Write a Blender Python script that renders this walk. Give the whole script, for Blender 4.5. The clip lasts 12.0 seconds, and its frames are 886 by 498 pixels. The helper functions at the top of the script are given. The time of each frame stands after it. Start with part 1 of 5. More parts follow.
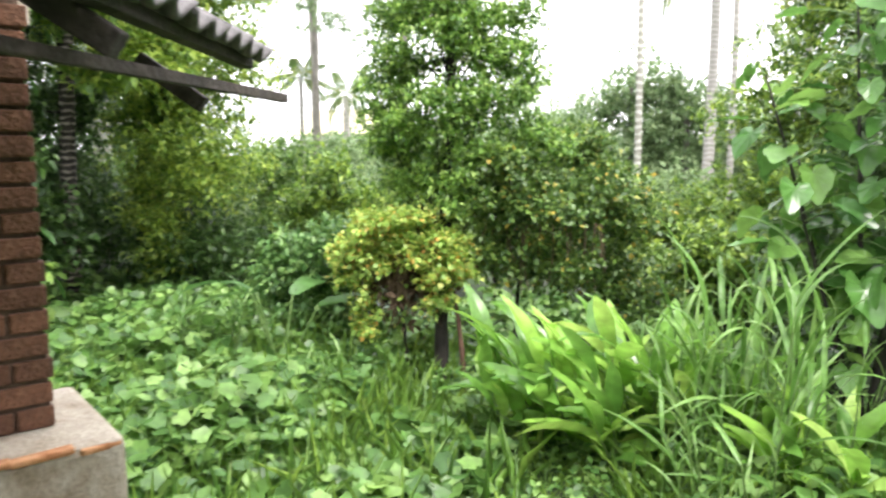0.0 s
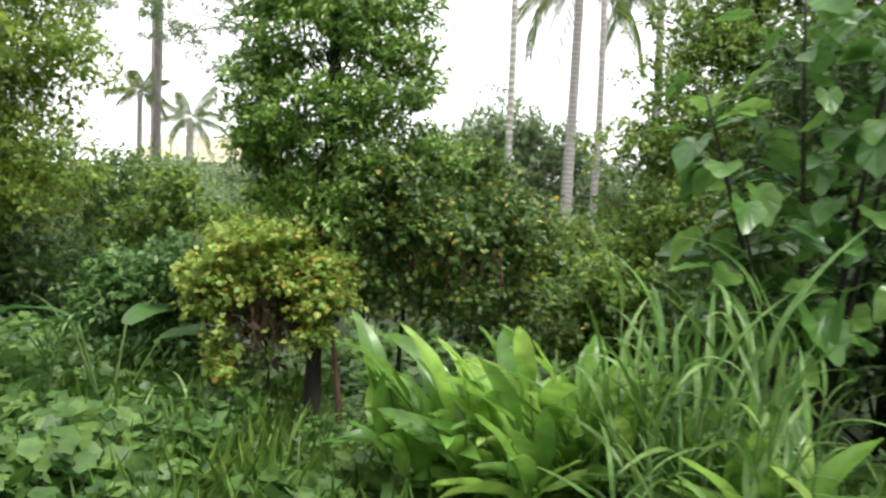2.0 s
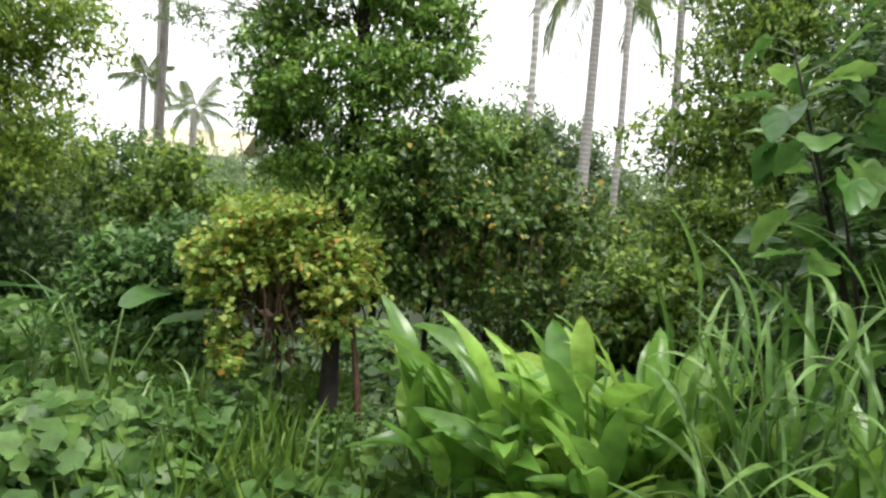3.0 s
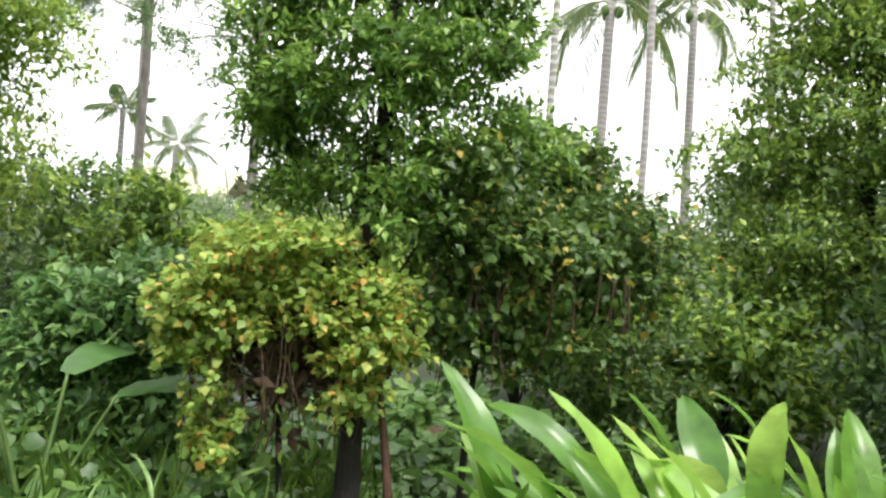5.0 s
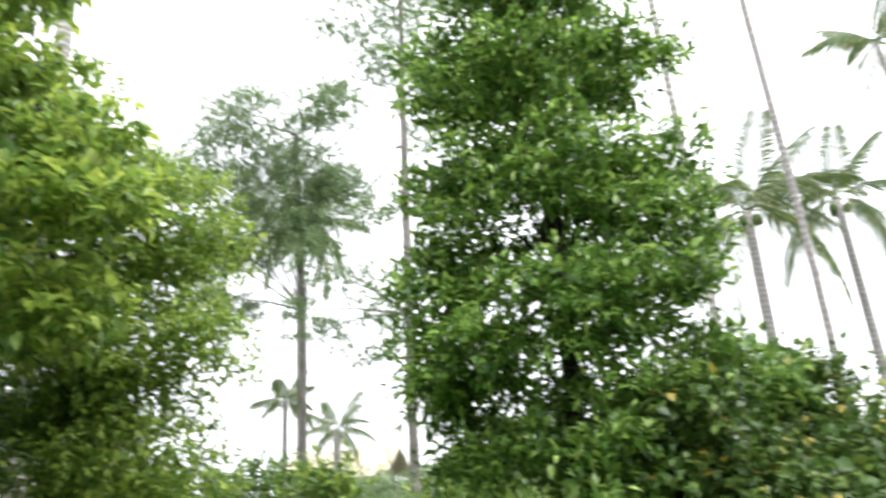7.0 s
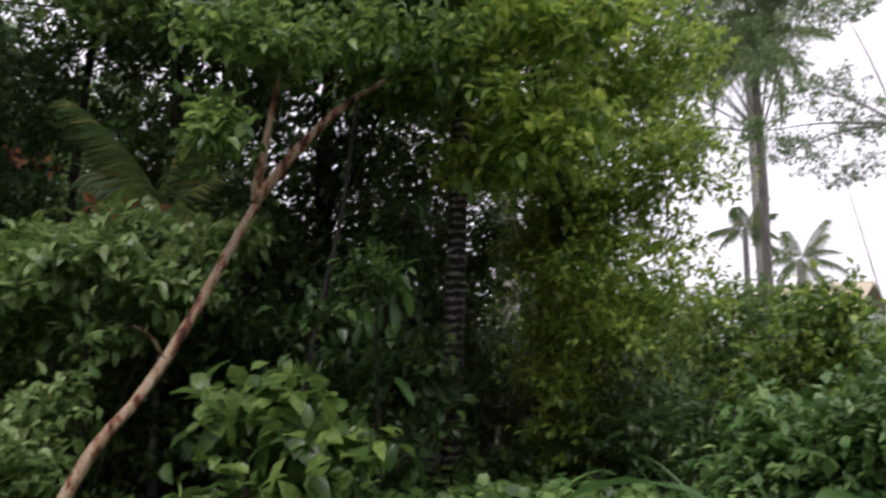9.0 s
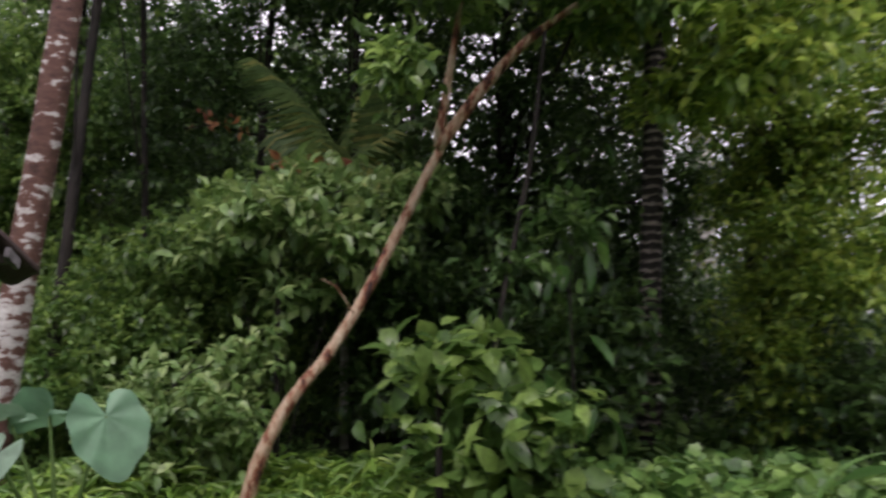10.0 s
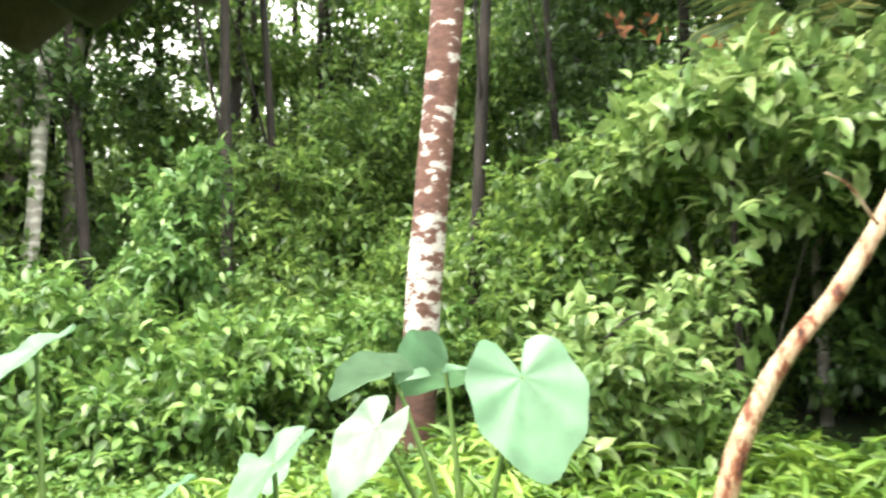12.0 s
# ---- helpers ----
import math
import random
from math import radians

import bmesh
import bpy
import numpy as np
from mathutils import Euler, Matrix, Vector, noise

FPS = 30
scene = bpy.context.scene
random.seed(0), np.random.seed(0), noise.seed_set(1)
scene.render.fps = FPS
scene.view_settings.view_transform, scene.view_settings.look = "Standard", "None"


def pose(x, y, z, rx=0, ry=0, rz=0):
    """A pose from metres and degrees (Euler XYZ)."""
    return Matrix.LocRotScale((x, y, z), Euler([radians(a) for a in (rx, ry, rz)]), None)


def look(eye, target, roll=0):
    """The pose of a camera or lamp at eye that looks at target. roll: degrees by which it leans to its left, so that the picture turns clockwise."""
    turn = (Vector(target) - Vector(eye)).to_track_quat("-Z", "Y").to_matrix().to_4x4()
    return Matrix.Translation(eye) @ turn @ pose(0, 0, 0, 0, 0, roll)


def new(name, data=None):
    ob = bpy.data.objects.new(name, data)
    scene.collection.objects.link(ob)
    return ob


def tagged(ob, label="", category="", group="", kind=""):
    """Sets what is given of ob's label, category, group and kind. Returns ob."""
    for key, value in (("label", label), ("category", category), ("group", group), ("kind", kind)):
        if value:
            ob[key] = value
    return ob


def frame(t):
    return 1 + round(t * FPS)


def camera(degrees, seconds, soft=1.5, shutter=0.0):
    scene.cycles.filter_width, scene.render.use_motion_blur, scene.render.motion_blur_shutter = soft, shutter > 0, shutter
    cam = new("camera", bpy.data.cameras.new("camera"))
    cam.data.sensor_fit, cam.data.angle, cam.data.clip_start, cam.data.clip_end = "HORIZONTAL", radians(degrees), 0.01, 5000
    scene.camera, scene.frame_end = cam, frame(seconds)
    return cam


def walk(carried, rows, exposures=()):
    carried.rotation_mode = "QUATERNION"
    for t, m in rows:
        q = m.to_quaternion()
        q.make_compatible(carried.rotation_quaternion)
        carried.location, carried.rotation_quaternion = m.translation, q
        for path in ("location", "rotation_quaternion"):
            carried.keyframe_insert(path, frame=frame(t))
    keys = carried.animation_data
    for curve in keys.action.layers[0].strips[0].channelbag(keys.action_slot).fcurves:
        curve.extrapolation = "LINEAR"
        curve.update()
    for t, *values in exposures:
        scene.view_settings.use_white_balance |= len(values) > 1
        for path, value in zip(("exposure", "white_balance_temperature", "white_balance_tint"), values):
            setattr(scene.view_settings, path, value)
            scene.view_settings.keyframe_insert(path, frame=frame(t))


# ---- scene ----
cam = camera(61.0, 12.0, soft=2.4, shutter=0.4)
PATH = [
    (0.0, pose(0.329, -0.520, 1.986, 82.53, 0.60, 14.46)),
    (0.5, pose(0.247, -0.313, 1.943, 82.91, 0.00, 9.09)),
    (1.0, pose(0.125, -0.179, 1.884, 83.68, -0.60, 4.16)),
    (1.5, pose(-0.014, -0.009, 1.802, 84.72, -1.53, 0.20)),
    (2.0, pose(-0.151, 0.300, 1.734, 85.99, -2.37, 2.70)),
    (2.5, pose(-0.310, 0.628, 1.649, 86.25, -2.78, 3.81)),
    (3.0, pose(-0.406, 0.826, 1.551, 86.30, -3.98, 2.69)),
    (5.0, pose(-0.829, 2.064, 1.448, 89.71, -4.02, 1.45)),
    (5.5, pose(-0.864, 2.159, 1.453, 92.02, -1.96, -4.09)),
    (6.0, pose(-0.855, 2.266, 1.473, 95.99, 0.60, -7.51)),
    (6.5, pose(-0.959, 2.438, 1.544, 103.31, 2.71, 2.05)),
    (7.0, pose(-1.061, 2.477, 1.543, 108.68, 3.69, 13.67)),
    (7.5, pose(-1.205, 2.456, 1.484, 108.92, 3.27, 25.03)),
    (7.7, pose(-1.289, 2.465, 1.451, 107.46, 2.65, 28.85)),
    (9.3, pose(-1.564, 2.549, 1.380, 96.21, 0.03, 49.56)),
    (9.5, pose(-1.610, 2.593, 1.369, 95.81, -0.21, 52.43)),
    (10.0, pose(-2.010, 2.702, 1.361, 94.70, 0.05, 58.80)),
    (10.5, pose(-2.468, 2.806, 1.302, 94.49, 1.31, 68.86)),
    (11.0, pose(-2.832, 2.825, 1.274, 93.36, 1.59, 78.30)),
    (11.5, pose(-3.154, 2.885, 1.237, 92.20, 1.62, 83.65)),
    (12.0, pose(-3.477, 2.929, 1.196, 92.06, 1.86, 89.37)),
]
EXPOSURES = [(0.0, 1.82, 6500, 11), (1.0, 1.22, 6500, 11), (3.0, 0.89, 6500, 11), (5.0, 1.17, 6500, 11), (5.5, 1.22, 6500, 12), (6.5, 1.27, 6450, 12), (7.0, 1.02, 6300, 12), (7.5, 0.12, 6200, 12), (7.7, -0.13, 6200, 12), (9.3, 0.12, 6300, 26), (10.0, 0.32, 6400, 26), (10.5, 1.1, 6700, 15), (11.0, 1.99, 7000, 10), (11.5, 2.29, 6900, 10), (12.0, 2.52, 6900, 10)]
walk(cam, PATH, EXPOSURES)

# ---- overcast sky and a broad weak sun ----
world = bpy.data.worlds.new("overcast_sky")
scene.world = world
world.use_nodes = True
wn, wl = world.node_tree.nodes, world.node_tree.links
wn.clear()
w_sky = wn.new("ShaderNodeTexSky")
w_sky.sky_type = "NISHITA"
w_sky.sun_disc = False
w_sky.sun_elevation, w_sky.sun_rotation = radians(62), radians(40)
w_sky.dust_density, w_sky.air_density = 4.0, 1.0
w_hsv = wn.new("ShaderNodeHueSaturation")
w_hsv.inputs["Saturation"].default_value = 0.12
w_mix = wn.new("ShaderNodeMixRGB")
w_mix.inputs[0].default_value = 0.6
w_mix.inputs[2].default_value = (12.6, 12.6, 12.9, 1)
w_bg = wn.new("ShaderNodeBackground")
w_bg.inputs["Strength"].default_value = 0.125
w_out = wn.new("ShaderNodeOutputWorld")
wl.new(w_sky.outputs[0], w_hsv.inputs["Color"])
wl.new(w_hsv.outputs[0], w_mix.inputs[1])
wl.new(w_mix.outputs[0], w_bg.inputs["Color"])
wl.new(w_bg.outputs[0], w_out.inputs["Surface"])
sun_data = bpy.data.lights.new("sun", "SUN")
sun_data.energy, sun_data.angle, sun_data.color = 1.5, radians(14), (1.0, 0.96, 0.9)
sun = new("sun", sun_data)
sun.matrix_world = look((0, 0, 30), (-8.5 * math.sin(radians(40)), 8.5 * math.cos(radians(40)), 14))

# ---- materials ----


def nodes_of(name):
    m = bpy.data.materials.new(name)
    m.use_nodes = True
    nt = m.node_tree
    return m, nt.nodes, nt.links, nt.nodes["Principled BSDF"]


def ramp(n, stops):
    r = n.new("ShaderNodeValToRGB")
    els = r.color_ramp.elements
    while len(els) < len(stops):
        els.new(0.5)
    for e, (pos, col) in zip(els, stops):
        e.position, e.color = pos, (*col, 1)
    return r


def leaf_material(name, stops, rough=0.42, through_light=0.3, by_object=False, blotch=18.0):
    """Foliage: colour varies leaf by leaf and softly over each leaf; some light passes through."""
    m, n, l, b = nodes_of(name)
    if by_object:
        src = n.new("ShaderNodeObjectInfo").outputs["Random"]
    else:
        src = n.new("ShaderNodeNewGeometry").outputs["Random Per Island"]
    r = ramp(n, stops)
    l.new(src, r.inputs[0])
    tc = n.new("ShaderNodeTexCoord")
    nz = n.new("ShaderNodeTexNoise")
    nz.inputs["Scale"].default_value = blotch
    nz.inputs["Detail"].default_value = 3
    l.new(tc.outputs["Object"], nz.inputs["Vector"])
    hs = n.new("ShaderNodeHueSaturation")
    mr = n.new("ShaderNodeMapRange")
    mr.inputs[1].default_value, mr.inputs[2].default_value = 0.3, 0.7
    mr.inputs[3].default_value, mr.inputs[4].default_value = 0.72, 1.25
    l.new(nz.outputs[0], mr.inputs[0])
    l.new(mr.outputs[0], hs.inputs["Value"])
    hs.inputs["Saturation"].default_value = 0.94
    l.new(r.outputs[0], hs.inputs["Color"])
    l.new(hs.outputs[0], b.inputs["Base Color"])
    b.inputs["Roughness"].default_value = rough
    b.inputs["Specular IOR Level"].default_value = 0.45
    tr = n.new("ShaderNodeBsdfTranslucent")
    hs2 = n.new("ShaderNodeHueSaturation")
    hs2.inputs["Hue"].default_value = 0.49
    hs2.inputs["Value"].default_value = 1.55
    l.new(hs.outputs[0], hs2.inputs["Color"])
    l.new(hs2.outputs[0], tr.inputs["Color"])
    mx = n.new("ShaderNodeMixShader")
    mx.inputs[0].default_value = through_light
    l.new(b.outputs[0], mx.inputs[1])
    l.new(tr.outputs[0], mx.inputs[2])
    l.new(mx.outputs[0], n["Material Output"].inputs["Surface"])
    return m


def rough_material(name, stops, scale=6.0, rough=0.85, bump=0.3, stretch=(1, 1, 1), detail=6, per_object=0.0, fine=60.0):
    """Bark, soil, plaster, wood: noise colour at two scales and relief."""
    m, n, l, b = nodes_of(name)
    tc = n.new("ShaderNodeTexCoord")
    mp = n.new("ShaderNodeMapping")
    mp.inputs["Scale"].default_value = stretch
    l.new(tc.outputs["Object"], mp.inputs[0])
    a = n.new("ShaderNodeTexNoise")
    a.inputs["Scale"].default_value, a.inputs["Detail"].default_value = scale, detail
    a.inputs["Roughness"].default_value = 0.62
    l.new(mp.outputs[0], a.inputs["Vector"])
    r = ramp(n, stops)
    l.new(a.outputs[0], r.inputs[0])
    f = n.new("ShaderNodeTexNoise")
    f.inputs["Scale"].default_value, f.inputs["Detail"].default_value = fine, 3
    l.new(mp.outputs[0], f.inputs["Vector"])
    hs = n.new("ShaderNodeHueSaturation")
    mr = n.new("ShaderNodeMapRange")
    mr.inputs[3].default_value, mr.inputs[4].default_value = 0.65, 1.35
    l.new(f.outputs[0], mr.inputs[0])
    val = mr.outputs[0]
    if per_object:
        oi = n.new("ShaderNodeObjectInfo")
        ma = n.new("ShaderNodeMapRange")
        ma.inputs[3].default_value, ma.inputs[4].default_value = 1 - per_object, 1 + per_object
        l.new(oi.outputs["Random"], ma.inputs[0])
        mu = n.new("ShaderNodeMath")
        mu.operation = "MULTIPLY"
        l.new(val, mu.inputs[0])
        l.new(ma.outputs[0], mu.inputs[1])
        val = mu.outputs[0]
    l.new(val, hs.inputs["Value"])
    l.new(r.outputs[0], hs.inputs["Color"])
    l.new(hs.outputs[0], b.inputs["Base Color"])
    b.inputs["Roughness"].default_value = rough
    bp = n.new("ShaderNodeBump")
    bp.inputs["Strength"].default_value, bp.inputs["Distance"].default_value = bump, 0.02
    ad = n.new("ShaderNodeMath")
    l.new(a.outputs[0], ad.inputs[0])
    l.new(f.outputs[0], ad.inputs[1])
    l.new(ad.outputs[0], bp.inputs["Height"])
    l.new(bp.outputs[0], b.inputs["Normal"])
    return m


def ringed_bark(name, dark, pale, per_metre, noise_amount=6.0, width=0.5):
    """Bark with pale leaf-scar rings round the trunk."""
    m, n, l, b = nodes_of(name)
    tc = n.new("ShaderNodeTexCoord")
    wv = n.new("ShaderNodeTexWave")
    wv.bands_direction = "Z"
    wv.inputs["Scale"].default_value = per_metre / 3.2
    wv.inputs["Distortion"].default_value = noise_amount
    wv.inputs["Detail"].default_value, wv.inputs["Detail Scale"].default_value = 3, 2.5
    l.new(tc.outputs["Object"], wv.inputs["Vector"])
    nz = n.new("ShaderNodeTexNoise")
    nz.inputs["Scale"].default_value, nz.inputs["Detail"].default_value = 9, 6
    l.new(tc.outputs["Object"], nz.inputs["Vector"])
    ml = n.new("ShaderNodeMath")
    ml.operation = "MULTIPLY"
    l.new(wv.outputs["Fac"], ml.inputs[0])
    l.new(nz.outputs[0], ml.inputs[1])
    r = ramp(n, [(width * 0.45, dark), (width, pale)])
    l.new(ml.outputs[0], r.inputs[0])
    l.new(r.outputs[0], b.inputs["Base Color"])
    b.inputs["Roughness"].default_value = 0.85
    bp = n.new("ShaderNodeBump")
    bp.inputs["Strength"].default_value, bp.inputs["Distance"].default_value = 0.5, 0.02
    l.new(ml.outputs[0], bp.inputs["Height"])
    l.new(bp.outputs[0], b.inputs["Normal"])
    return m


G = {}
G["nutmeg"] = leaf_material("dark_glossy_leaves", [(0.0, (0.05, 0.12, 0.02)), (0.5, (0.12, 0.25, 0.035)), (0.8, (0.24, 0.41, 0.06)), (1.0, (0.33, 0.48, 0.1))], 0.34, 0.36)
G["vine"] = leaf_material("climber_leaves", [(0.0, (0.035, 0.085, 0.016)), (0.6, (0.09, 0.18, 0.028)), (0.95, (0.19, 0.29, 0.045)), (0.99, (0.5, 0.38, 0.05))], 0.42)
G["yellow"] = leaf_material("yellowing_climber_leaves", [(0.0, (0.16, 0.29, 0.04)), (0.55, (0.28, 0.42, 0.065)), (0.88, (0.44, 0.48, 0.085)), (0.97, (0.68, 0.4, 0.07))], 0.5, 0.34)
G["fresh"] = leaf_material("fresh_green_leaves", [(0.0, (0.05, 0.13, 0.03)), (0.6, (0.1, 0.22, 0.05)), (1.0, (0.19, 0.32, 0.08))], 0.4)
G["lime"] = leaf_material("yellow_green_tree_leaves", [(0.0, (0.04, 0.095, 0.015)), (0.5, (0.115, 0.22, 0.026)), (0.85, (0.24, 0.36, 0.04)), (1.0, (0.33, 0.44, 0.06))], 0.4, 0.34)
# green darkened for hollows and thickets; their deep shade is in the colour
G["dark"] = leaf_material("shade_darkened_leaves", [(0.0, (0.026, 0.065, 0.016)), (0.6, (0.055, 0.12, 0.027)), (1.0, (0.11, 0.2, 0.045))], 0.34, 0.42)
G["wood"] = leaf_material("forest_leaves", [(0.0, (0.045, 0.105, 0.022)), (0.6, (0.105, 0.2, 0.038)), (1.0, (0.21, 0.33, 0.065))], 0.36, 0.42)
# yellow-green like the lime leaves, lightened so light on these crowns is in the colour
G["sunny"] = leaf_material("lit_yellow_green_leaves", [(0.0, (0.075, 0.16, 0.024)), (0.5, (0.18, 0.3, 0.036)), (0.85, (0.31, 0.42, 0.054)), (1.0, (0.38, 0.47, 0.07))], 0.38, 0.42)
G["pale"] = leaf_material("pale_green_leaves", [(0.0, (0.085, 0.17, 0.042)), (0.5, (0.155, 0.265, 0.07)), (1.0, (0.28, 0.38, 0.13))], 0.38)
# paled and greyed: the haze of distance is mixed into this green
G["far"] = leaf_material("hazed_distant_leaves", [(0.0, (0.1, 0.17, 0.07)), (0.6, (0.17, 0.26, 0.11)), (1.0, (0.27, 0.35, 0.16))], 0.6, 0.4)
G["weed"] = leaf_material("weed_leaves", [(0.0, (0.04, 0.11, 0.02)), (0.55, (0.1, 0.215, 0.038)), (1.0, (0.19, 0.32, 0.07))], 0.42)
G["grass"] = leaf_material("grass_leaves", [(0.0, (0.07, 0.17, 0.02)), (0.6, (0.14, 0.27, 0.03)), (1.0, (0.24, 0.38, 0.05))], 0.45)
G["ginger"] = leaf_material("ginger_leaves", [(0.0, (0.075, 0.19, 0.025)), (0.5, (0.16, 0.34, 0.04)), (0.8, (0.26, 0.46, 0.06)), (1.0, (0.36, 0.54, 0.11))], 0.27, 0.36, by_object=True, blotch=9)
G["blade"] = leaf_material("tall_grass_blades", [(0.0, (0.07, 0.17, 0.025)), (0.6, (0.13, 0.27, 0.045)), (1.0, (0.22, 0.36, 0.1))], 0.35, 0.3, by_object=True, blotch=9)
G["heart"] = leaf_material("broad_heart_leaves", [(0.0, (0.04, 0.12, 0.022)), (0.6, (0.085, 0.21, 0.035)), (1.0, (0.17, 0.32, 0.06))], 0.27, 0.32, by_object=True, blotch=7)
G["taro"] = leaf_material("waxy_taro_leaves", [(0.0, (0.09, 0.22, 0.11)), (0.5, (0.15, 0.27, 0.165)), (1.0, (0.2, 0.3, 0.21))], 0.45, 0.25, by_object=True, blotch=8)
G["banana"] = leaf_material("broad_paddle_leaves", [(0.0, (0.04, 0.12, 0.025)), (1.0, (0.1, 0.22, 0.05))], 0.4, 0.3, by_object=True, blotch=6)
G["dead"] = leaf_material("dead_orange_leaves", [(0.0, (0.17, 0.055, 0.025)), (1.0, (0.33, 0.14, 0.035))], 0.7, 0.2)
G["frond"] = leaf_material("palm_leaflets", [(0.0, (0.06, 0.12, 0.035)), (0.7, (0.12, 0.19, 0.05)), (1.0, (0.28, 0.27, 0.07))], 0.5)
G["stem"] = rough_material("green_stems", [(0.3, (0.06, 0.13, 0.03)), (0.7, (0.14, 0.22, 0.06))], 8, 0.6, 0.1)
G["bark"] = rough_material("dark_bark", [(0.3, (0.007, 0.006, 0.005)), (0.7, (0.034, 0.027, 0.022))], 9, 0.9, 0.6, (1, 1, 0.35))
G["greybark"] = rough_material("grey_bark", [(0.3, (0.13, 0.115, 0.1)), (0.7, (0.32, 0.3, 0.27))], 7, 0.9, 0.5, (1, 1, 0.4))
G["guava"] = rough_material("peeling_orange_brown_bark", [(0.36, (0.035, 0.014, 0.01)), (0.44, (0.2, 0.065, 0.03)), (0.5, (0.36, 0.24, 0.15)), (0.7, (0.48, 0.39, 0.28))], 14, 0.8, 0.8, (1, 1, 0.4))
G["lichen"] = rough_material("brown_bark_with_white_lichen", [(0.3, (0.06, 0.03, 0.024)), (0.56, (0.15, 0.075, 0.056)), (0.6, (0.48, 0.45, 0.42)), (0.8, (0.68, 0.67, 0.64))], 7.0, 0.9, 0.5, (1, 1, 2.1), 4)


def lichen_band(m):
    """Lichen grows thick in one band of the lower trunk, in spots above it, and hardly at the foot."""
    n, l = m.node_tree.nodes, m.node_tree.links
    r = [x for x in n if x.type == "VALTORGB"][0]
    a = r.inputs[0].links[0].from_socket
    tc = [x for x in n if x.type == "TEX_COORD"][0]
    sp = n.new("ShaderNodeSeparateXYZ")
    l.new(tc.outputs["Object"], sp.inputs[0])
    mr = n.new("ShaderNodeMapRange")
    mr.inputs[2].default_value = 4.0
    l.new(sp.outputs[2], mr.inputs[0])
    band = ramp(n, [(0.13, (0.4, 0.4, 0.4)), (0.17, (0.62, 0.62, 0.62)), (0.36, (0.64, 0.64, 0.64)), (0.43, (0.52, 0.52, 0.52)), (1.0, (0.47, 0.47, 0.47))])
    l.new(mr.outputs[0], band.inputs[0])
    ad = n.new("ShaderNodeMath")
    l.new(a, ad.inputs[0])
    l.new(band.outputs[0], ad.inputs[1])
    sb = n.new("ShaderNodeMath")
    sb.operation = "SUBTRACT"
    sb.inputs[1].default_value = 0.5
    l.new(ad.outputs[0], sb.inputs[0])
    l.new(sb.outputs[0], r.inputs[0])


lichen_band(G["lichen"])
G["ring"] = ringed_bark("ringed_dark_bark", (0.02, 0.016, 0.013), (0.27, 0.23, 0.2), 11, 3.5, 0.58)
G["areca"] = ringed_bark("pale_ringed_palm_bark", (0.3, 0.29, 0.25), (0.55, 0.54, 0.5), 8, 3, 0.5)
# grey bark lightened, rings softened: haze over far trunks painted in
G["coco"] = ringed_bark("hazed_grey_palm_bark", (0.3, 0.28, 0.26), (0.42, 0.4, 0.38), 9, 4, 0.5)
G["soil"] = rough_material("green_brown_soil", [(0.3, (0.022, 0.02, 0.012)), (0.5, (0.025, 0.045, 0.012)), (0.72, (0.045, 0.09, 0.018))], 1.6, 0.95, 0.5, fine=25)
G["tile"] = rough_material("weathered_clay_roof_tile", [(0.25, (0.045, 0.04, 0.042)), (0.5, (0.1, 0.09, 0.092)), (0.75, (0.17, 0.13, 0.12))], 6, 0.6, 0.3, per_object=0.25)
# red clay shows at the top stop; near-black stops paint the underside's shade
G["tile_edge"] = rough_material("shade_darkened_red_tile", [(0.3, (0.016, 0.009, 0.008)), (0.64, (0.045, 0.02, 0.015)), (0.8, (0.2, 0.07, 0.04))], 5, 0.75, 0.3, per_object=0.3)
G["timber"] = rough_material("dark_weathered_timber", [(0.3, (0.016, 0.013, 0.011)), (0.7, (0.065, 0.05, 0.04))], 8, 0.85, 0.4, (1, 1, 1))
G["redwood"] = rough_material("reddish_brown_timber", [(0.3, (0.045, 0.022, 0.014)), (0.7, (0.13, 0.065, 0.04))], 7, 0.7, 0.3)
G["endgrain"] = rough_material("pale_sawn_wood_end", [(0.3, (0.1, 0.09, 0.095)), (0.7, (0.22, 0.2, 0.21))], 20, 0.8, 0.2)
G["brick"] = rough_material("red_brown_brick", [(0.3, (0.075, 0.036, 0.022)), (0.6, (0.16, 0.072, 0.04)), (0.8, (0.2, 0.115, 0.065))], 7, 0.92, 0.6, per_object=0.3)
G["mortar"] = rough_material("dark_mortar", [(0.3, (0.06, 0.035, 0.024)), (0.7, (0.11, 0.07, 0.05))], 12, 0.95, 0.5)
G["plaster"] = rough_material("stained_cement_plaster", [(0.3, (0.2, 0.15, 0.1)), (0.5, (0.36, 0.31, 0.25)), (0.75, (0.5, 0.45, 0.39))], 4, 0.9, 0.4)
G["rust"] = rough_material("orange_laterite_edge", [(0.3, (0.3, 0.1, 0.03)), (0.7, (0.5, 0.27, 0.14))], 9, 0.9, 0.4)
G["house_wall"] = rough_material("whitewashed_wall", [(0.3, (0.7, 0.69, 0.66)), (0.7, (0.8, 0.79, 0.77))], 3, 0.9, 0.1)
G["house_roof"] = rough_material("faded_yellow_roof", [(0.3, (0.46, 0.4, 0.26)), (0.7, (0.56, 0.51, 0.37))], 3, 0.85, 0.2)
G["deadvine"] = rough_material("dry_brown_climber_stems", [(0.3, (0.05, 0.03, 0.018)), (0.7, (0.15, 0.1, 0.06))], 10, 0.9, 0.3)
G["white"] = rough_material("dull_white_plastic", [(0.3, (0.5, 0.5, 0.46)), (0.7, (0.7, 0.7, 0.66))], 9, 0.5, 0.05)

# ---- mesh helpers ----
rng = np.random.default_rng(7)


